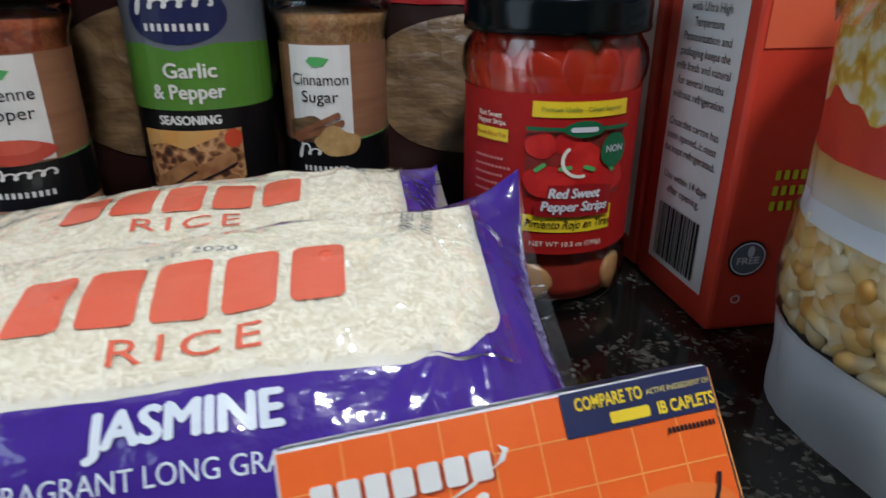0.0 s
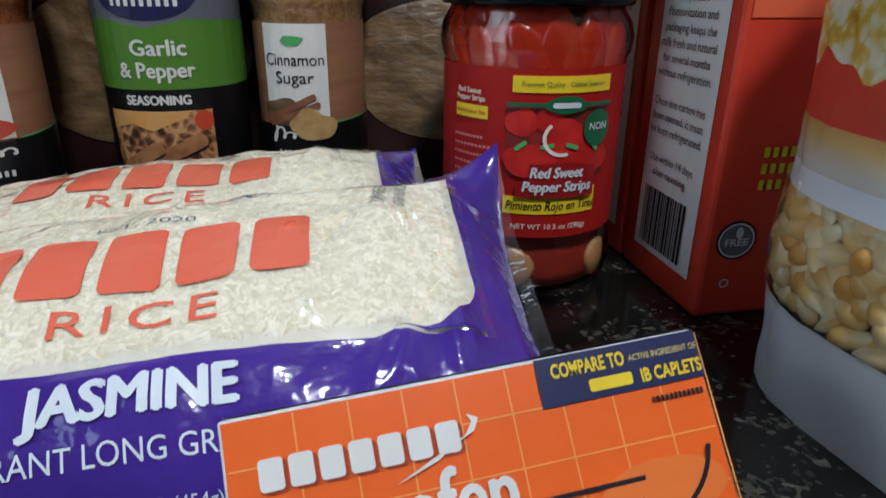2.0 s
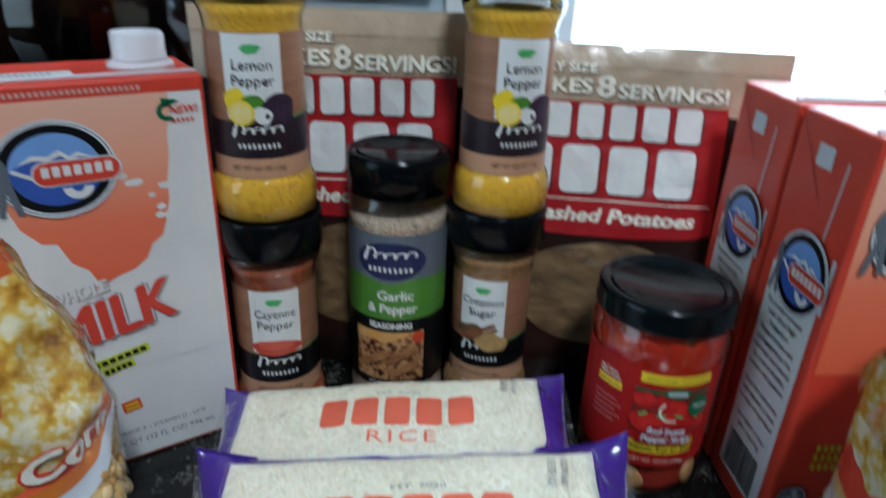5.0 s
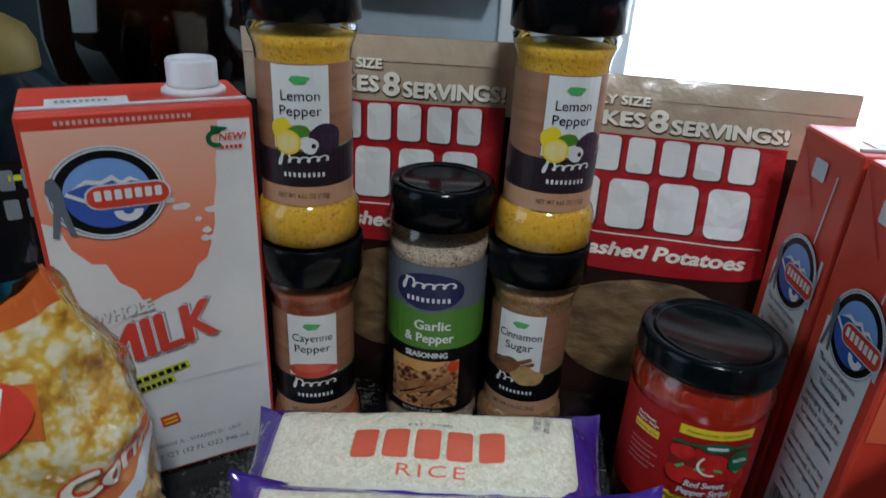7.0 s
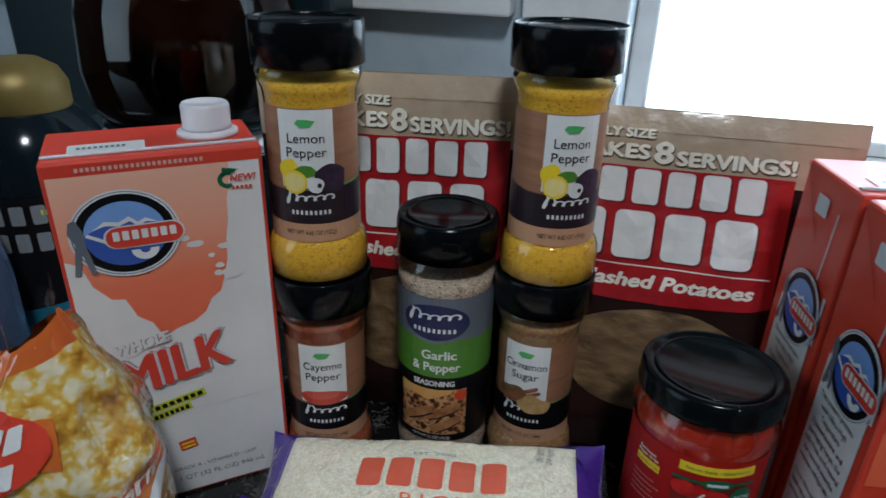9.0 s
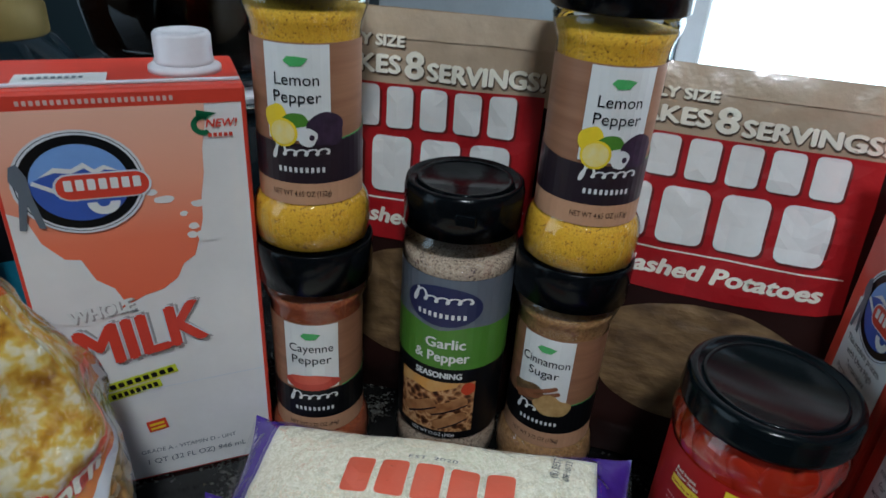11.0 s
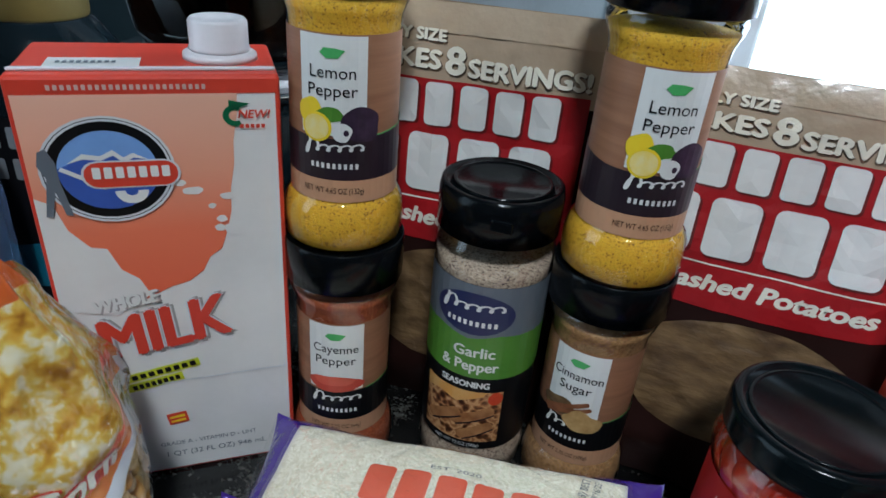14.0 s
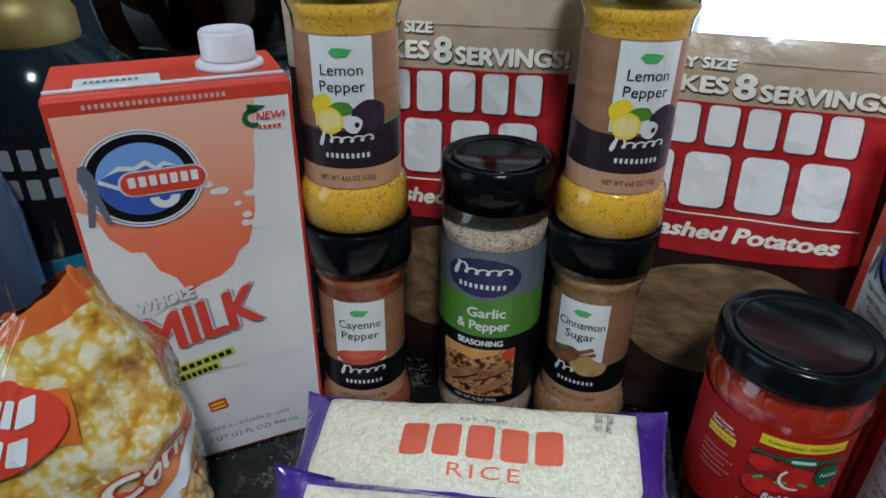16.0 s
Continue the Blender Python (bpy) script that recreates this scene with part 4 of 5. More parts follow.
def pouch_map(seed):
    def fn(x, z, h):
        a = min(1.0, abs(2 * x / PW))
        v = max(0.0, min(1.0, z / PH))
        fill = (1 - a ** 3) ** 0.6 * (0.024 * (1 - v) ** 0.75 * (0.55 + 0.45 * min(1, v * 8)) + 0.0015)
        w = 0.0018 * noise.noise(Vector((x * 38 + seed, z * 30, seed * 3.1))) + 0.0009 * noise.noise(Vector((x * 110, z * 90 + seed, 1.7))) + 0.0011 * abs(noise.noise(Vector((x * 60 + z * 35, z * 22 - x * 18 + seed, 4.2)))) ** 0.7
        return Vector((x, -fill - h + w * (1 - a ** 4), z))
    return fn


def pouch(m, seed, label):
    p = thing("food_pouch", m, label, "food pouch", "mashed potato pouches")
    fn = pouch_map(seed)
    back = lambda x, z, h: Vector((x, -fn(x, z, 0).y * 0.8 + 0.0006, z))
    x1 = PW / 2
    part("lower_front", surface(fn, -x1, x1, 44, 0, 0.172, 40), brown_film, p, "dark brown printed film", True)
    part("upper_front", surface(fn, -x1, x1, 44, 0.172, PH, 10), tan_film, p, "tan printed film", True)
    part("back_sheet", surface(back, -x1, x1, 30, 0, PH, 30), tan_film, p, "plain tan film", True)
    part("gusset", poly_gusset(fn, back, x1), brown_film, p, "folded bottom gusset")
    S, h = 0.006, 0.0006
    part("seal", surface(fn, -x1, x1, 44, PH - 0.012, PH, 3, 0.0005), material("seal_film", (0.50, 0.40, 0.29), 0.3, second=(0.44, 0.34, 0.24), scale=60, coat=0.5, bump=0.4, bump_scale=120), p, "heat-sealed crimped top edge", True)
    decal("red_panel", rect_bm(-0.057, 0.1055, 0.057, 0.1765), fn, h, red_film, p, S)
    decal("panel_curve", poly_bm([(-0.057, 0.1056), (0.057, 0.1056), (0.048, 0.1025), (0.020, 0.1005), (-0.020, 0.1005), (-0.048, 0.1025)]), fn, h, red_film, p, S)
    for body, hgt, x, y, wide, heavy in (("FAMILY SIZE", 0.0046, -0.030, 0.1925, 0.040, 0.0004), ("MAKES", 0.0074, -0.0305, 0.1812, 0.038, 0.0006), ("8", 0.0112, -0.0045, 0.1798, 0.0080, 0.0007), ("SERVINGS!", 0.0074, 0.0290, 0.1794, 0.054, 0.0006)):
        lettering(body, hgt, x + 0.0006, y - 0.0006, fn, 0.0006, shade_brown, p, wide, step=S, weight=heavy)
        lettering(body, hgt, x, y, fn, 0.0010, cream_print, p, wide, step=S, weight=heavy)
    mark_blocks("name_shade", 6, -0.0505, 0.1555, 0.0475, 0.1745, 0.20, fn, 0.0009, shade_red, p, S)
    mark_blocks("name_shade", 4, -0.0490, 0.1243, 0.0475, 0.1513, 0.18, fn, 0.0009, shade_red, p, S)
    mark_blocks("name_block", 6, -0.0515, 0.1565, 0.0465, 0.1755, 0.22, fn, 0.0013, white_print, p, S)
    mark_blocks("name_block", 4, -0.0500, 0.1255, 0.0465, 0.1525, 0.20, fn, 0.0013, white_print, p, S)
    decal("rule", rect_bm(-0.054, 0.1212, 0.054, 0.1220), fn, 0.0009, cream_print, p, S)
    lettering("Mashed Potatoes", 0.0076, 0.004, 0.1093, fn, 0.0009, cream_print, p, 0.086, 0.01, 0.22, step=S, weight=0.0004)
    decal("potato_picture", oval_bm(0.006, 0.066, 0.048, 0.032, 44, 0.03, seed), fn, h, potato_print, p, S)
    return p


def poly_gusset(fn, back, x1):
    bm = bmesh.new()
    n = 24
    a = [bm.verts.new(fn(-x1 + 2 * x1 * i / n, 0, 0)) for i in range(n + 1)]
    b = [bm.verts.new(back(-x1 + 2 * x1 * i / n, 0, 0)) for i in range(n + 1)]
    for i in range(n):
        bm.faces.new((a[i], a[i + 1], b[i + 1], b[i]))
    return bm


pouch(pose(-0.1300, 0.3075, 0.0, 2, 0, 13) @ Matrix.Diagonal((0.99, 1, 1.03, 1)), 2.0, "red and tan mashed potato pouch behind spice bottles")
pouch(pose(0.0132, 0.3111, 0.0, -7.7, 0, 4.8) @ Matrix.Diagonal((1.08, 1, 0.9725, 1)), 7.0, "red and tan mashed potato pouch behind the jar")

# ---- jar of pepper strips ----


def pepper_jar(m):
    j = thing("pepper_jar", m, "glass jar of red pepper strips with a black lid", "jar")
    prof = [(0.0285, 0.0), (0.0320, 0.0025), (0.0328, 0.008), (0.0322, 0.020), (0.0315, 0.024), (0.0315, 0.084), (0.0330, 0.0875), (0.0335, 0.0920), (0.0325, 0.0970), (0.0298, 0.1015), (0.0292, 0.106)]
    part("glass", lathe(prof, 64), jar_glass, j, "clear glass jar body", True).visible_shadow = False
    part("brine", lathe([(r - 0.0042, max(0.003, z)) for r, z in prof if z < 0.1] + [(0.0, 0.0975)], 40), brine, j, "dark red brine", True)
    rnd = random.Random(11)
    for kind, n, z, tall in (("garlic_clove", 4, 0.013, 0.016), ("pepper_strip", 20, 0.0870, 0.030), ("pepper_strip", 18, 0.0955, 0.022)):
        for i in range(n):
            a = 2 * math.pi * (i + 0.5 * rnd.random()) / n + z * 40
            bm = bmesh.new()
            bmesh.ops.create_uvsphere(bm, u_segments=12, v_segments=10, radius=1.0)
            wide = rnd.uniform(0.0062, 0.0085)
            bend = rnd.uniform(-0.25, 0.25)
            for v in bm.verts:
                v.co = Vector((v.co.x * wide + bend * wide * v.co.z ** 2, v.co.y * 0.0026, v.co.z * tall * rnd.uniform(0.46, 0.54)))
            s = part(kind, bm, pepper_mat if kind == "pepper_strip" else material("clove", (0.42, 0.24, 0.10), 0.35), j, smooth=True)
            rad = 0.0285 if z < 0.09 else 0.0272
            s.matrix_local = Matrix.Translation((rad * math.sin(a), -rad * math.cos(a), z - 0.002)) @ Euler((0, 0, a)).to_matrix().to_4x4() @ Euler((0, rnd.uniform(-0.5, 0.5), 0)).to_matrix().to_4x4()
    lid = part("lid", lathe([(0.0300, 0.1025), (0.0325, 0.1028), (0.0330, 0.1045), (0.0326, 0.1060), (0.0326, 0.1125), (0.0318, 0.1150), (0.0300, 0.1162), (0.0285, 0.1158), (0.0275, 0.1146), (0.0, 0.1144)], 72), material("lid_lacquer", (0.003, 0.005, 0.006), 0.16, spec=0.2), j, "black lacquered metal lid", True)
    part("lid_step", lathe([(0.0245, 0.1144), (0.0248, 0.1152), (0.0262, 0.1152), (0.0266, 0.1144)], 56), MATS["lid_lacquer"], lid, smooth=True)
    fn, S = cyl_map(0.0317), 0.004
    part("wrap_label", lathe([(0.03185, 0.0245), (0.03185, 0.0835)], 64, -120, 120), jar_red, j, "red paper wrap label", True)
    decal("yellow_band", rect_bm(-0.0145, 0.0760, 0.0195, 0.0815), fn, 0.0006, yellow_print, j, S)
    lettering("Premium Quality - Calidad Superior", 0.0016, 0.0025, 0.0781, fn, 0.0009, dark_green, j, 0.028, step=S)
    decal("pepper_photo", rect_bm(-0.0160, 0.0470, 0.0195, 0.0725), fn, 0.0005, material("photo_dark", (0.10, 0.02, 0.015), 0.4, second=(0.30, 0.02, 0.015), scale=90, mix=0.4), j, S)
    for i, (x, y, rx, ry) in enumerate(((-0.011, 0.066, 0.0055, 0.0045), (-0.002, 0.067, 0.0045, 0.0045), (0.003, 0.059, 0.0075, 0.0085), (0.013, 0.054, 0.0070, 0.0065), (-0.008, 0.053, 0.0085, 0.0060), (0.008, 0.051, 0.0080, 0.0045))):
        decal("pepper_picture", oval_bm(x, y, rx, ry, 26, 0.06, i), fn, 0.0008 + i * 0.0001, material("pepper_picture_%s" % ("deep" if i % 2 else "bright"), (0.52, 0.016, 0.014) if i % 2 else (0.66, 0.03, 0.025), 0.35, second=(0.40, 0.01, 0.01), scale=120), j, S)
    decal("pepper_gloss", ring_bm(0.002, 0.061, 0.0052, 0.0064, 130, 290, 14), fn, 0.0016, cream_print, j, S)
    decal("photo_edge", rect_bm(-0.0160, 0.0715, 0.0195, 0.0728), fn, 0.0016, dark_green, j, S)
    for i in range(4):
        decal("stem_picture", turned(rect_bm(-0.013 + i * 0.008, 0.0575, -0.0085 + i * 0.008, 0.0590, 0.0006), 40 - 30 * i, -0.011 + i * 0.008, 0.058), fn, 0.0016, leaf_green, j, S)
    decal("brand_shape", oval_bm(0.0025, 0.0722, 0.0065, 0.0030, 24, 0.05, 3), fn, 0.0018, dark_green, j, S)
    decal("brand_bar", rect_bm(-0.002, 0.0712, 0.0070, 0.0730, 0.0008), fn, 0.0021, card_white, j, S)
    decal("green_badge", oval_bm(0.0140, 0.0640, 0.0052, 0.0062), fn, 0.0018, dark_green, j, S)
    lettering("NON", 0.0024, 0.0140, 0.0635, fn, 0.0021, card_white, j, 0.0068, 0.02, step=S)
    decal("name_plate", poly_bm([(-0.0120, 0.0400), (0.0145, 0.0400), (0.0145, 0.0510), (0.0060, 0.0525), (-0.0080, 0.0520), (-0.0080, 0.0465), (-0.0120, 0.0455)]), fn, 0.0017, material("name_plate_print", (0.30, 0.010, 0.012), 0.35), j, S)
    lettering("Red Sweet", 0.0036, 0.0010, 0.0474, fn, 0.0020, card_white, j, 0.0170, 0.0, 0.15, step=S, weight=0.0002)
    lettering("Pepper Strips", 0.0036, 0.0015, 0.0424, fn, 0.0020, card_white, j, 0.0225, 0.0, 0.15, step=S, weight=0.0002)
    decal("yellow_band", rect_bm(-0.0160, 0.0335, 0.0165, 0.0400), fn, 0.0006, yellow_print, j, S)
    decal("yellow_tab", rect_bm(0.0145, 0.0400, 0.0165, 0.0430), fn, 0.0006, yellow_print, j, S)
    lettering("Pimiento Rojo en Tiras", 0.0032, 0.0005, 0.0352, fn, 0.0009, black_print, j, 0.0310, 0.01, 0.15, step=S)
    lettering("NET WT 10.2 oz (290g)", 0.0019, 0.0, 0.0280, fn, 0.0009, cream_print, j, 0.026, step=S)
    decal("side_band", rect_bm(-0.0365, 0.0660, -0.0225, 0.0705), fn, 0.0006, yellow_print, j, S)
    lettering("Pimiento Rojo en Tiras", 0.0016, -0.0295, 0.0675, fn, 0.0009, jar_red, j, 0.0125, 0.01, step=S)
    lettering("Red Sweet", 0.0019, -0.0300, 0.0745, fn, 0.0009, cream_print, j, 0.010, 0.01, step=S)
    lettering("Pepper Strips", 0.0019, -0.0295, 0.0720, fn, 0.0009, cream_print, j, 0.0120, 0.01, step=S)
    for i in range(5):
        decal("small_bars", blocks_bm(10, -0.0370, 0.0590 - i * 0.0032, -0.0240 + (i % 2) * 0.003, 0.0600 - i * 0.0032, 0.3, False), fn, 0.0007, material("pink_print", (0.60, 0.20, 0.18), 0.4), j, S)
    return j


pepper_jar(pose(0.0440, 0.2450, 0, 0, 0, 10) @ Matrix.Diagonal((0.975, 0.975, 0.925, 1)))

# ---- rice bags ----
seal_clear = clear_material("seal_clear", (0.96, 0.96, 0.97), 0.05, 0.35, 0.3, 80.0)


def rice_map(hw, hd, th, seed, lift):
    def fn(x, y, h):
        a, b = max(-1, min(1, x / hw)), max(-1, min(1, y / hd))
        f = max(0.0, (1 - abs(a) ** 3.2) * (1 - abs(b) ** 2.4)) ** 0.62
        lump = 0.0022 * noise.noise(Vector((x * 30 + seed, y * 34, seed))) + 0.0007 * noise.noise(Vector((x * 120, y * 110 + seed, 4.0)))
        crease = -0.0030 * abs(noise.noise(Vector((x * 42 + seed, y * 16 + x * 12, seed + 5)))) * (0.35 + 0.65 * max(0.0, a) ** 0.7)
        edge = 0.0022 * (1 - f) * math.sin(x * 90 + seed) * abs(b) ** 6
        pull = 1 - 0.05 * (1 - abs(a) ** 2) * abs(b) ** 8
        return Vector((x * (1 - 0.04 * abs(a) ** 6 * (1 - b * b)), y * pull, th * f + (lump + crease) * f + edge + lift * abs(a) ** 4 * max(0.0, b) ** 3 + h))
    return fn


CREASES = ((0.0625, 0.035, 0.046, 0.002, 0.0022), (0.046, 0.002, 0.040, -0.016, 0.0016), (0.072, 0.008, 0.0500, -0.040, 0.0024), (0.071, 0.016, 0.0715, -0.036, 0.0024), (0.073, 0.046, 0.082, 0.018, 0.0020), (0.060, -0.020, 0.061, -0.040, 0.0016), (-0.070, 0.030, -0.056, -0.030, 0.0016), (-0.046, -0.030, -0.052, -0.048, 0.0014), (0.084, 0.010, 0.086, -0.035, 0.0020), (0.020, 0.044, 0.050, 0.030, 0.0014))


def crease(x, y):
    """Height of the sharp folds of the film."""
    top = 0.0
    for x0, y0, x1, y1, tall in CREASES:
        dx, dy = x1 - x0, y1 - y0
        t = max(0.0, min(1.0, ((x - x0) * dx + (y - y0) * dy) / (dx * dx + dy * dy)))
        bow = 0.0016 * math.sin(t * 7 + x0 * 300)
        d = abs(math.hypot(x - x0 - dx * t, y - y0 - dy * t) - bow) if 0 < t < 1 else math.hypot(x - x0 - dx * t, y - y0 - dy * t)
        top = max(top, tall * max(0.0, 1 - d / 0.0042) ** 1.4 * math.sin(math.pi * (0.08 + 0.84 * t)))
    return top


def rice_bag(m, seed, label, lift):
    hw, hd, th = 0.0925, 0.0540, 0.0245
    r = thing("rice_bag", m, label, "rice bag", "rice bags")
    fill = rice_map(hw, hd, th, seed, lift)
    fn = lambda x, y, h: fill(x, y, h) + Vector((0, 0, crease(x, y)))
    under = lambda x, y, h: Vector((fn(x, y, 0).x, fn(x, y, 0).y, -0.85 * (fn(x, y, 0).z - lift * min(1, abs(x / hw)) ** 4 * max(0.0, y / hd) ** 3) + lift * min(1, abs(x / hw)) ** 4 * max(0.0, y / hd) ** 3))
    wx, y0, y1 = 0.0770, -0.0205, 0.0465
    part("rice_fill", surface(fill, -wx, wx, 60, y0, y1, 30), rice_white, r, "white jasmine rice seen through clear film", True)
    bm = surface(fn, -hw, -wx, 14, -hd, hd, 90)
    surface(fn, wx, hw, 14, -hd, hd, 90, 0, bm)
    surface(fn, -wx, wx, 150, -hd, y0, 30, 0, bm)
    surface(fn, -wx, wx, 60, y1, hd, 6, 0, bm)
    part("printed_film", bm, purple_film, r, "glossy purple printed film", True)
    part("under_film", surface(under, -hw, hw, 30, -hd, hd, 20), purple_film, r, "glossy purple printed film", True)
    # curved corners of the window
    for sx in (-1, 1):
        pts = [(sx * wx, y0), (sx * (wx - 0.020), y0)] + [(sx * (wx - 0.020 + 0.020 * math.sin(radians(a))), y0 + 0.016 * (1 - math.cos(radians(a)))) for a in range(10, 91, 10)]
        decal("window_corner", poly_bm(pts if sx > 0 else pts[::-1]), fn, 0.0011, purple_film, r, 0.004)
    # loose grains just under the film
    rs = np.random.RandomState(int(seed * 10))
    verts, faces = [], []
    for i in range(11000):
        x, y = rs.uniform(-wx + 0.003, wx - 0.003), rs.uniform(y0 + 0.0035, y1 - 0.003)
        if abs(x) > wx - 0.021 and y < y0 + 0.017 and ((abs(x) - wx + 0.020) / 0.020) ** 2 + ((y0 + 0.016 - y) / 0.016) ** 2 > 0.80:
            continue
        c = fill(x, y, 0.0001)
        ang, L, W = rs.uniform(0, math.pi), rs.uniform(0.0019, 0.0028), rs.uniform(0.0006, 0.0009)
        d, s = Vector((math.cos(ang), math.sin(ang), rs.uniform(-0.15, 0.15))), Vector((-math.sin(ang), math.cos(ang), 0))
        dz = fill(x + d.x * 0.001, y + d.y * 0.001, 0.0001).z - c.z
        d.z += dz / 0.001
        k = len(verts)
        up = Vector((0, 0, W * 0.8))
        verts += [c + d * L, c - d * L, c + s * W + d * L * 0.3, c - s * W + d * L * 0.3, c + s * W - d * L * 0.3, c - s * W - d * L * 0.3, c + up + d * L * 0.35, c + up - d * L * 0.35]
        faces += [(k, k + 2, k + 6), (k, k + 6, k + 3), (k + 2, k + 4, k + 7, k + 6), (k + 6, k + 7, k + 5, k + 3), (k + 4, k + 1, k + 7), (k + 7, k + 1, k + 5)]
    me = bpy.data.meshes.new("rice_grains")
    me.from_pydata(verts, [], faces)
    me.polygons.foreach_set("use_smooth", [True] * len(me.polygons))
    me.materials.append(grain_mat)
    g = new("rice_grains", me)
    g.parent = r
    g["kind"] = "stuff"
    film = part("clear_window", surface(fn, -wx - 0.002, wx + 0.002, 170, y0 - 0.001, y1 + 0.001, 76, 0.0010), clear_film, r, "crinkled clear film", True)
    film.visible_shadow = False
    for sx in (-1, 1):
        fin = lambda u, v, h, s=sx: Vector((s * (hw * 0.96 + u), v, 0.001 + 0.0007 * math.sin(v * 70 + s) + 0.22 * u + h + lift * max(0.0, v / hd) ** 3))
        part("end_seal", surface(fin, 0.0, 0.0035, 3, -hd * 0.95, hd * 0.95, 50), seal_clear, r, "crimped clear end seal", True).visible_shadow = False
    S = 0.005
    mark_blocks("name_block", 5, -0.0335, -0.0010, 0.0435, 0.0215, 0.20, fn, 0.00125, omega_red, r, S)
    lettering("RICE", 0.0078, 0.0075, -0.0125, fn, 0.00125, omega_red, r, 0.032, step=S, spacing=1.25)
    lettering("EST. 2020", 0.0024, 0.005, 0.0250, fn, 0.00125, grey_print, r, 0.022, step=S)
    lettering("JASMINE", 0.0084, 0.0085, -0.0325, fn, 0.0008, pale_text, r, 0.0375, step=S, weight=0.0005)
    lettering("FRAGRANT LONG GRAIN RICE", 0.0044, 0.0085, -0.0415, fn, 0.0008, pale_text, r, 0.072, step=S)
    lettering("NET WT 1 LB (454g)", 0.0026, 0.0085, -0.0505, fn, 0.0008, pale_text, r, 0.030, step=S)
    lettering("(B) BEST", 0.0034, 0.0600, 0.0330, fn, 0.00125, grey_print, r, 0.018, turn=84, step=S)
    lettering("09/16/23", 0.0030, 0.0650, 0.0330, fn, 0.00125, grey_print, r, 0.016, turn=84, step=S)
    return r


rice_bag(pose(-0.0755, 0.1920, 0.0210, 12, -5, 12) @ Matrix.Diagonal((0.97, 0.78, 1, 1)), 1.3, "clear and purple bag of jasmine rice lying before spice bottles", 0.006)
rice_bag(pose(-0.0524, 0.1371, 0.0190, 21, -5.4, 10.8) @ Matrix.Diagonal((1.024, 0.862, 1, 1)), 5.2, "clear and purple bag of jasmine rice leaning on another bag", 0.015)

# ---- ibuprofen box ----


def medicine_box():
    m = pose(-0.0145, 0.0887, 0.0409, 52.7, -5.2, 15.0) @ Matrix.Diagonal((0.973, 0.906, 1, 1))
    W, H, D = 0.0805, 0.060, 0.015
    b = thing("medicine_box", m, "orange gridded ibuprofen carton propped against the rice bag", "medicine box")
    part("carton", box_bm(0, -H, -D, W, 0, 0, 0.0007), card_white, b, "pale card carton")
    fn = flat_map((0, 0, 0), (1, 0, 0), (0, 1, 0), (0, 0, 1))
    top = flat_map((0, 0, -D), (1, 0, 0), (0, 0, 1), (0, 1, 0))
    decal("front_panel", rect_bm(0.0006, -H + 0.0006, W - 0.0006, -0.0006), fn, 0.0003, box_orange, b)
    decal("top_panel", rect_bm(0.0006, 0.0006, 0.0510, D - 0.0006), top, 0.0003, card_white, b)
    decal("top_corner", rect_bm(0.0510, 0.0006, W - 0.0006, D - 0.0006), top, 0.0004, navy_print, b)
    lines = []
    for i in range(9):
        x = 0.0115 + i * 0.0086
        lines.append(rect_bm(x - 0.00014, -H + 0.001, x + 0.00014, -0.0008))
    for k in range(6):
        y = -0.0085 - k * 0.0092
        lines.append(rect_bm(0.001, y - 0.00014, W - 0.001, y + 0.00014))
    for line in lines:
        decal("grid_line", line, fn, 0.0005, grid_orange, b)
    decal("corner_label", rect_bm(0.0510, -0.0088, W - 0.0004, -0.0003), fn, 0.0007, navy_print, b)
    lettering("COMPARE TO", 0.0024, 0.0600, -0.0040, fn, 0.0009, yellow_print, b, 0.0130, 0.03)
    lettering("ACTIVE INGREDIENT OF", 0.0011, 0.0735, -0.0036, fn, 0.0009, lemon_print, b, 0.0125)
    decal("brand_bar", rect_bm(0.0595, -0.0076, 0.0672, -0.0054, 0.0005), fn, 0.0009, yellow_print, b)
    lettering("IB CAPLETS", 0.0023, 0.0743, -0.0076, fn, 0.0009, yellow_print, b, 0.0110, 0.03)
    decal("code_bars", blocks_bm(12, 0.0695, -0.0116, W - 0.0015, -0.0105, 0.45, False), fn, 0.0009, dark_band, b)
    mark_blocks("brand_shadow", 7, 0.0056, -0.0131, 0.0376, -0.0079, 0.18, fn, 0.0007, material("brand_shadow_print", (0.42, 0.05, 0.01), 0.4), b, 0)
    mark_blocks("brand_block", 7, 0.0050, -0.0126, 0.0370, -0.0074, 0.18, fn, 0.0010, white_print, b, 0)
    decal("brand_swoosh", poly_bm([(0.0255, -0.0158), (0.0330, -0.0126), (0.0390, -0.0098), (0.0400, -0.0078), (0.0382, -0.0068), (0.0388, -0.0082), (0.0375, -0.0102), (0.0325, -0.0134)]), fn, 0.0012, white_print, b)
    lettering("Ibuprofen", 0.0104, 0.0240, -0.0250, fn, 0.0010, white_print, b, 0.0395, weight=0.0003)
    decal("rule", rect_bm(0.0450, -0.0238, 0.0650, -0.0230), fn, 0.0010, dark_band, b)
    lettering("200 mg", 0.0036, 0.0560, -0.0290, fn, 0.0010, dark_band, b, 0.0160, 0.02)
    decal("arc", ring_bm(0.0640, -0.0180, 0.0128, 0.0136, 290, 350, 18), fn, 0.0010, dark_band, b)
    decal("capsule_shape", oval_bm(0.0680, -0.0260, 0.0110, 0.0052), fn, 0.0008, material("capsule_print", (0.84, 0.20, 0.04), 0.33, coat=0.3), b)
    return b


medicine_box()

# ---- popcorn bags ----
KERNEL = None


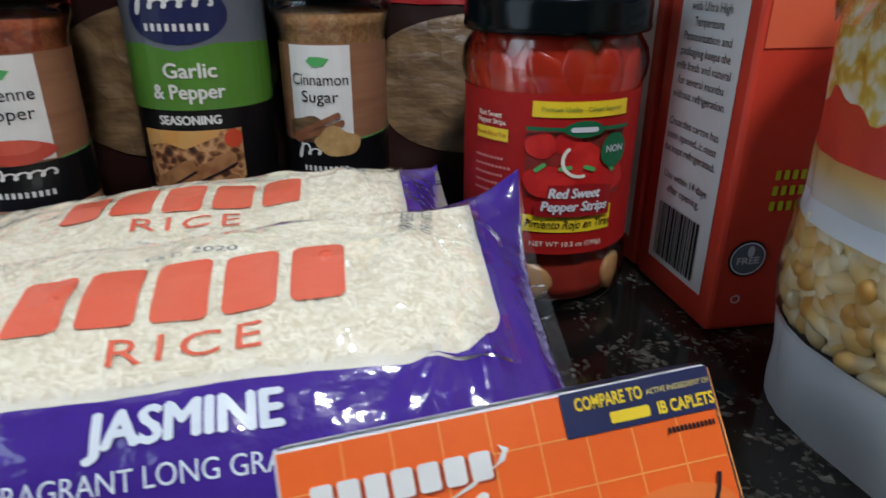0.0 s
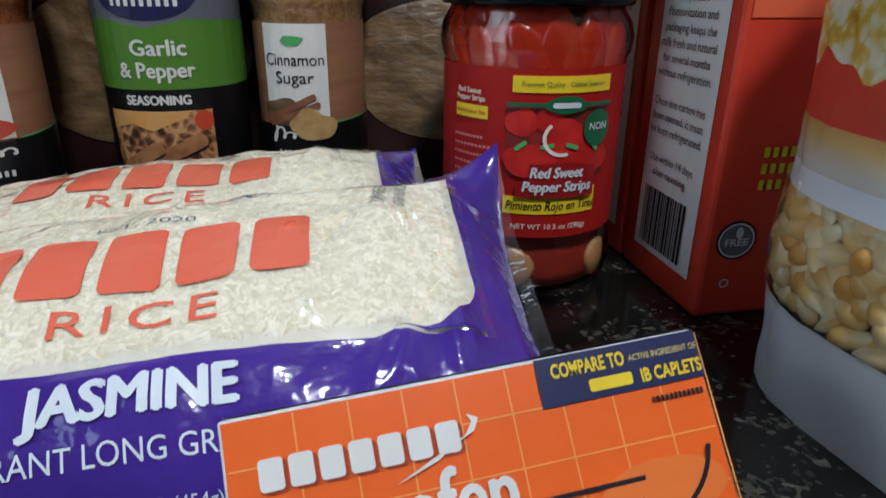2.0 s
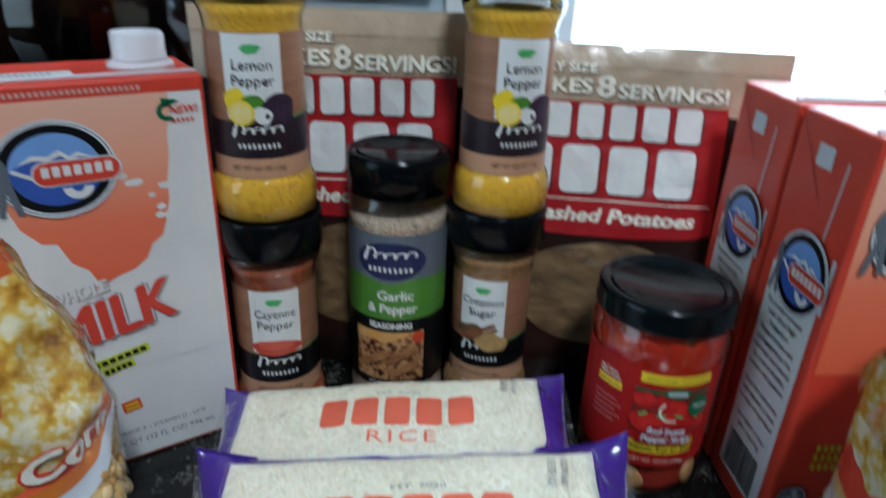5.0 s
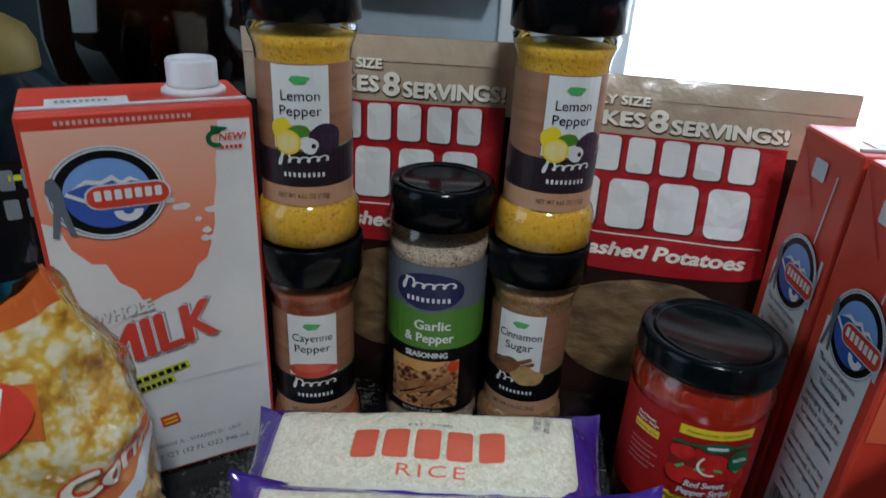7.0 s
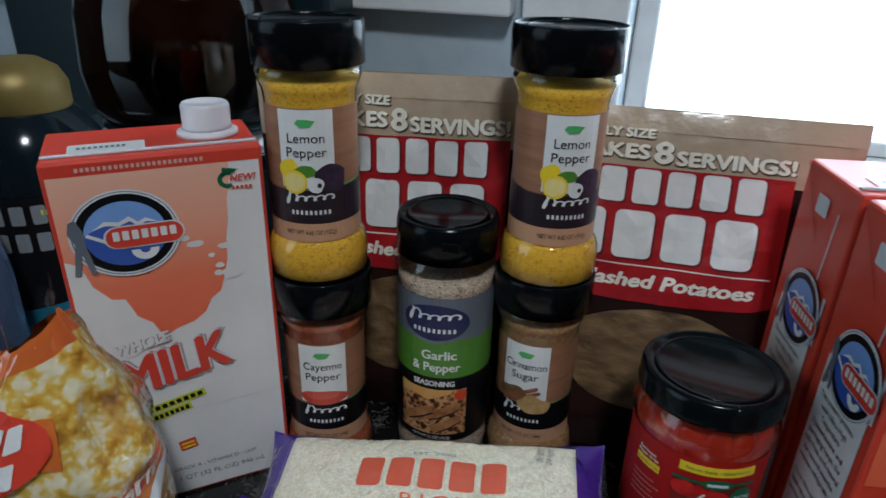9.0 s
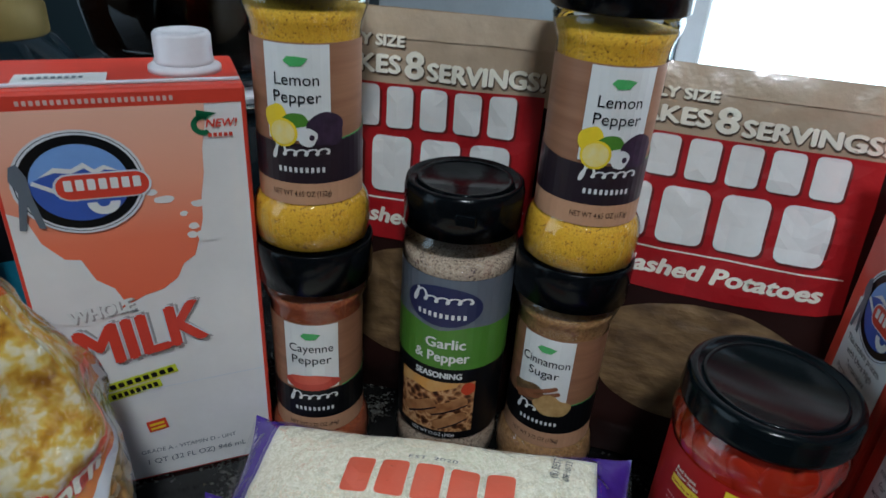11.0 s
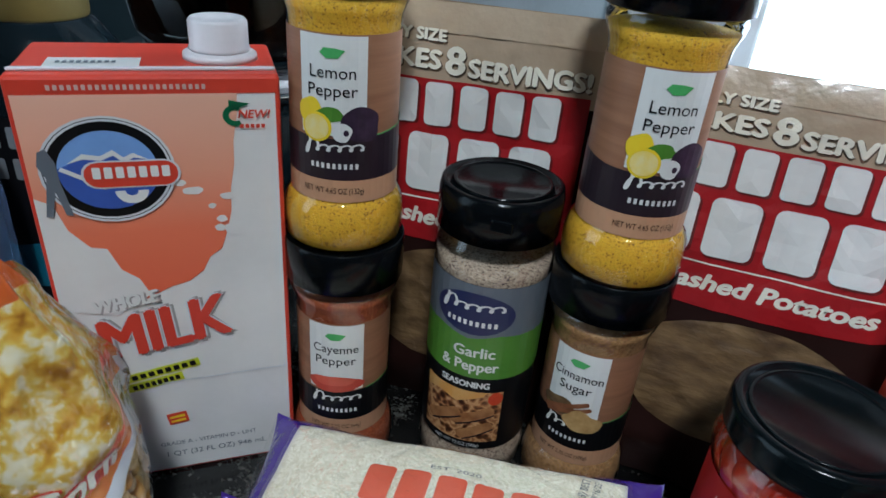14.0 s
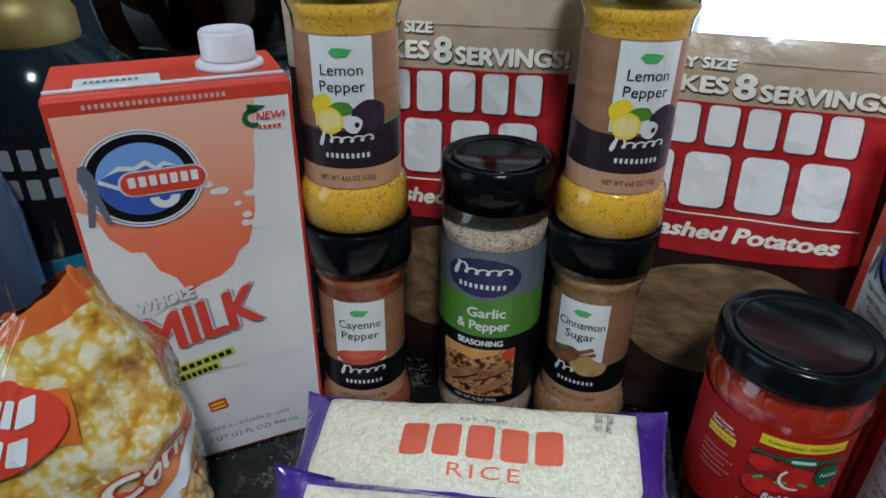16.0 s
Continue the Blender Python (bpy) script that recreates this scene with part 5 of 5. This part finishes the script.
def kernel_mesh():
    bm = bmesh.new()
    bmesh.ops.create_uvsphere(bm, u_segments=8, v_segments=7, radius=1.0)
    for v in bm.verts:
        z = v.co.z
        k = 1.0 if z > 0 else 1.0 + 0.72 * z
        v.co = Vector((v.co.x * 0.0038 * k, v.co.y * 0.0028 * k, z * 0.0060))
    me = bpy.data.meshes.new("kernel")
    bm.to_mesh(me)
    bm.free()
    me.polygons.foreach_set("use_smooth", [True] * len(me.polygons))
    return me


def popcorn_map(hw, hd, height, seed, lean):
    """fn(angle in degrees, height, h): soft upright bag, gathered at its top."""
    def fn(a, z, h):
        v = z / height
        s, c = math.sin(radians(a)), -math.cos(radians(a))
        e = 2 / (3.4 - 0.9 * min(1, v / 0.3))
        k = (0.95 + 0.05 * min(1, v / 0.20)) * (1.0 + 0.05 * math.sin(v * 5))
        flat = 1.0 if v < 0.58 else 1.0 - 0.90 * ((v - 0.58) / 0.42) ** 1.15
        wide = 1.0 if v < 0.60 else 1.0 - 0.78 * ((v - 0.60) / 0.40) ** 1.1
        w = 1 + (0.035 + 0.05 * max(0, v - 0.45)) * noise.noise(Vector((a * 0.035 + seed, z * 40, seed))) + 0.02 * noise.noise(Vector((a * 0.11, z * 95 + seed, 2.0)))
        if v > 0.68:
            w += 0.55 * (v - 0.68) * noise.noise(Vector((a * 0.028, z * 30, seed + 3)))
        if v > 0.42:
            g = min(1.0, (v - 0.42) / 0.3)
            w -= g * (0.34 * abs(noise.noise(Vector((a * 0.030 + seed, z * 28, seed + 9)))) + 0.05 * abs(noise.noise(Vector((a * 0.05, z * 40, seed + 6)))) - 0.09)
        x = hw * k * wide * math.copysign(abs(s) ** e, s) * w
        y = hd * k * flat * math.copysign(abs(c) ** e, c) * w
        o = Vector((s, c, 0)) * h
        top = max(0.0, v - 0.62) / 0.38
        fold = 0.007 * top * noise.noise(Vector((a * 0.012, seed, 3.3))) + 0.008 * top * s
        return Vector((x + lean[0] * top, y + lean[1] * top, z + fold)) + o
    return fn


def popcorn_bag(m, seed, label, height, hw, hd, shift=0.0, lean=(0.0, 0.0), bands=(0.056, 0.062, 0.073, 0.086), smile=0.0, orange_side=(-150, 12)):
    global KERNEL
    p = thing("popcorn_bag", m, label, "popcorn bag", "popcorn bags")
    fn = popcorn_map(hw, hd, height, seed, lean)
    # the printed bands rise towards the sides of the bag
    rise = lambda a: smile * min(1.0, abs(a) / 95.0) ** 2.2
    K0, K1 = 0.0265, bands[0]
    curved = lambda z0, z1: (lambda a, v, h: fn(a, z0 + (z1 - z0) * v + rise(a), h))
    lower = lambda a, v, h: fn(a, K0 + (K1 + rise(a) - K0) * v, h)
    wavy = lambda a: bands[3] + rise(a) + 0.0022 * math.sin(a * 0.16 + seed) + 0.0012 * math.sin(a * 0.41)
    part("base_film", surface(fn, -180, 180, 96, 0.0, K0, 12), white_film, p, "white opaque film base", True)
    part("bottom_fold", surface(lambda a, z, h: fn(a, 0.0, 0) * z, -180, 180, 48, 0.0, 1.0, 2), white_film, p, "folded white bottom")
    # inset sheet, coloured dark for the shaded gaps between kernels
    part("corn_shade_sheet", surface(lower, -180, 180, 72, 0.0, 1.06, 8, -0.0055), corn_shade_sheet, p, "dark sheet coloured as shaded corn behind the kernels", True)
    part("white_arc", surface(curved(bands[0], bands[1]), -180, 180, 96, 0.0, 1.0, 4), white_film, p, "white printed arc", True)
    part("amber_fade", surface(curved(bands[1], bands[2]), -180, 180, 96, 0.0, 1.0, 8), amber_grade if not smile else amber_fade, p, "orange to amber printed fade", True)
    part("red_band", surface(lambda a, v, h: fn(a, bands[2] + rise(a) + (wavy(a) - bands[2] - rise(a)) * v, h), -180, 180, 120, 0.0, 1.0, 6), red_print if not smile else orange_print, p, "red printed band", True)
    part("picture_film", surface(lambda a, v, h: fn(a, wavy(a) + (height * 0.93 - wavy(a)) * v, h), -180, 180, 120, 0.0, 1.0, 26), popcorn_print, p, "glossy popcorn picture film", True)
    part("top_film", surface(fn, -180, 180, 96, height * 0.93, height, 8), orange_film, p, "crumpled orange film top", True)
    part("orange_fold", surface(lambda a, z, h: fn(a, z - 0.00016 * (a + 150), h), orange_side[0], orange_side[1], 50, height * 0.84, height * 0.97, 10, 0.0014), orange_film, p, "orange printed fold", True)
    seal = lambda a, z, h: fn(a, height, 0) + Vector((0, 0, z + 0.004 * math.sin(a * 0.11 + seed)))
    part("top_seal", surface(seal, -90, 90, 40, 0.0, 0.012, 3), clear_film, p, "clear crimped seal", True).visible_shadow = False
    # loose clear film standing off the printed part
    veil = lambda a, z, h: fn(a, z, h) + Vector((math.sin(radians(a)), -math.cos(radians(a)), 0)) * (0.004 * abs(noise.noise(Vector((a * 0.05, z * 45, seed + 2)))) + 0.0012)
    part("outer_film", surface(veil, -150, 150, 90, height * 0.50, height * 0.99, 26), clear_film, p, "crinkled clear outer film", True).visible_shadow = False
    rs = random.Random(int(seed * 7))
    KERNEL = KERNEL or kernel_mesh()
    rows = 7
    for r in range(rows):
        z = K0 + 0.0025 + (K1 - K0 - 0.004) * r / (rows - 1)
        lift = (r / (rows - 1)) ** 2
        a, last = -118 + (r % 2) * 4.5, Vector((9, 9, 9))
        while a < 118:
            if (fn(a, z, 0) - last).length < 0.0060:
                a += 0.5
                continue
            last = fn(a, z, 0)
            c = fn(a + rs.uniform(-2.0, 2.0), z + lift * rise(a) + rs.uniform(-0.0012, 0.0012), -0.0030 + rs.uniform(-0.0012, 0.0006))
            me = KERNEL
            o = new("kernel", me)
            o.parent = p
            o.matrix_local = Matrix.Translation(c) @ Euler((rs.uniform(-0.5, 0.5), rs.uniform(-3.1, 3.1), radians(a))).to_matrix().to_4x4() @ Matrix.Diagonal((rs.uniform(0.85, 1.1), rs.uniform(0.9, 1.2), rs.uniform(0.8, 1.05), 1))
            if not me.materials:
                me.materials.append(kernel_mats[0])
            o.material_slots[0].link = "OBJECT"
            o.material_slots[0].material = rs.choice(kernel_mats)
    part("window_film", surface(lower, -180, 180, 96, -0.02, 1.02, 10, 0.0008), kernel_film, p, "clear film over the corn", True).visible_shadow = False
    arc = lambda x, y, h: fn(math.degrees((x + shift) / 0.040), y, h)
    S = 0.004
    decal("logo_patch", oval_bm(-0.015, 0.1080, 0.0205, 0.0175, 40, 0.03, 4), arc, 0.0030, red_print, p, S)
    mark_blocks("logo_block", 4, -0.022, 0.110, 0.000, 0.119, 0.25, arc, 0.0036, white_print, p, S)
    mark_blocks("logo_block", 4, -0.024, 0.097, -0.001, 0.106, 0.25, arc, 0.0036, white_print, p, S)
    outlined("Corn", 0.0105, 0.026, 0.0615 + smile * 0.25, arc, 0.0016, cream_print, red_print, 0.0009, p, 0.034, 0.25, 14, 0.0007)
    outlined("Popcorn", 0.0100, -0.020, 0.0640 + smile * 0.15, arc, 0.0016, cream_print, red_print, 0.0009, p, 0.038, 0.25, -4, 0.0006)
    lettering("net wt 2 lb", 0.0034, -0.008, 0.0100, arc, 0.0008, grey_print, p, 0.020, step=S)
    decal("kosher_mark", ring_bm(-0.012, 0.0180, 0.0018, 0.0023), arc, 0.0008, grey_print, p, S)
    return p


popcorn_bag(pose(0.1390, 0.1400, 0, 0, 0, -70), 1.7, "clear popcorn bag of yellow kernels before red cartons", 0.205, 0.050, 0.030, 0.060, orange_side=(20, 150))
popcorn_bag(pose(-0.2165, 0.1100, 0, 0, 0, 46), 4.4, "clear popcorn bag of yellow kernels before peach carton", 0.146, 0.0465, 0.0320, 0.0, (0.014, -0.012), bands=(0.044, 0.054, 0.0615, 0.0655), smile=0.034)

# ---- things at the back ----


def carafe(m):
    c = thing("coffee_carafe", m, "dark coffee carafe of smoked glass on a warming plate", "coffee carafe")
    prof = [(0.060, 0.0), (0.080, 0.006), (0.094, 0.028), (0.099, 0.060), (0.096, 0.110), (0.082, 0.155), (0.066, 0.185), (0.068, 0.20)]
    part("glass", lathe(prof, 72), clear_material("smoked_glass", (0.50, 0.40, 0.30), 0.05, 0.04), c, "smoked glass body", True)
    part("coffee", lathe([(r - 0.003, max(0.003, z)) for r, z in prof if z < 0.16] + [(0.0, 0.156)], 64), coffee, c, "dark brewed coffee inside, with amber glow painted in", True)
    part("collar", lathe([(0.068, 0.180), (0.072, 0.182), (0.072, 0.206), (0.058, 0.212), (0.0, 0.212)], 48), black_plastic, c, "black plastic collar and lid", True)
    part("base_ring", lathe([(0.070, 0.0005), (0.0885, 0.010), (0.0895, 0.012), (0.0875, 0.016)], 64), black_gloss, c, "dark glass foot ring", True)
    return c


def coffee_maker(m):
    w = thing("coffee_maker", m, "black coffee maker with a round chrome warming plate", "coffee maker")
    part("base", lathe([(0.112, 0.0), (0.118, 0.004), (0.118, 0.090), (0.112, 0.098), (0.0, 0.098)], 72), black_gloss, w, "glossy black base", True)
    part("chrome_dish", lathe([(0.098, 0.098), (0.116, 0.100), (0.126, 0.107), (0.1265, 0.110), (0.122, 0.1105), (0.108, 0.1055), (0.0, 0.1055)], 80), chrome, w, "polished chrome dish", True)
    part("pad", lathe([(0.092, 0.1055), (0.092, 0.1085), (0.0, 0.1085)], 56), cap_white, w, "pale heating pad", True)
    # made-up panel that keeps the background behind the carafe dark
    part("dark_backing", box_bm(-0.34, 0.085, 0.0, 0.100, 0.140, 0.46, 0.008), dark_panel, w, "dark teal-black panel added to darken the background")
    return w


def dark_bottle(m):
    b = thing("squeeze_bottle", m, "black bottle with a gold cap and black label", "bottle")
    part("body", lathe([(0.036, 0.0), (0.041, 0.004), (0.042, 0.110), (0.040, 0.138), (0.034, 0.158), (0.025, 0.172), (0.020, 0.176), (0.0, 0.176)], 64), black_gloss, b, "glossy black plastic body", True)
    part("cap", lathe([(0.0225, 0.172), (0.0235, 0.175), (0.0235, 0.187), (0.020, 0.195), (0.012, 0.2005), (0.0, 0.202)], 56), gold_metal, b, "dull gold domed cap", True)
    fn = cyl_map(0.0422)
    part("label", lathe([(0.0425, 0.025), (0.0425, 0.134)], 56, -120, 120), black_print, b, "black printed label", True)
    decal("label_wave", poly_bm([(-0.06, 0.045), (0.07, 0.035), (0.07, 0.062), (0.02, 0.072), (-0.06, 0.058)]), fn, 0.0006, teal_print, b, 0.005)
    for y in (0.119, 0.103):
        # label blocks in a dull mid grey
        mark_blocks("label_block", 7, -0.030, y, 0.036, y + 0.011, 0.34, fn, 0.0009, material("dull_grey_print", (0.20, 0.22, 0.24), 0.5), b, 0.005)
    decal("lime_patch", rect_bm(0.004, 0.124, 0.010, 0.127), fn, 0.0009, lime_print, b, 0.005)
    return b


def jug(m):
    b = thing("cleaner_bottle", m, "blue-grey plastic bottle standing beside the milk carton", "bottle")
    part("body", lathe([(0.030, 0.0), (0.034, 0.004), (0.035, 0.11), (0.031, 0.135), (0.020, 0.152), (0.013, 0.160), (0.013, 0.172), (0.0, 0.172)], 48), blue_grey, b, "blue-grey plastic body", True)
    part("cap", lathe([(0.0150, 0.166), (0.0152, 0.184), (0.013, 0.187), (0.0, 0.187)], 36), navy_plastic, b, "navy screw cap", True)
    return b


coffee_maker(pose(-0.424, 0.492, 0.0, 0, 0, 0))
carafe(pose(-0.424, 0.492, 0.1090))
dark_bottle(pose(-0.360, 0.256, 0.0, 0, 0, 42) @ Matrix.Diagonal((1.15, 1.15, 1.05, 1)))
jug(pose(-0.345, 0.170, 0.0))
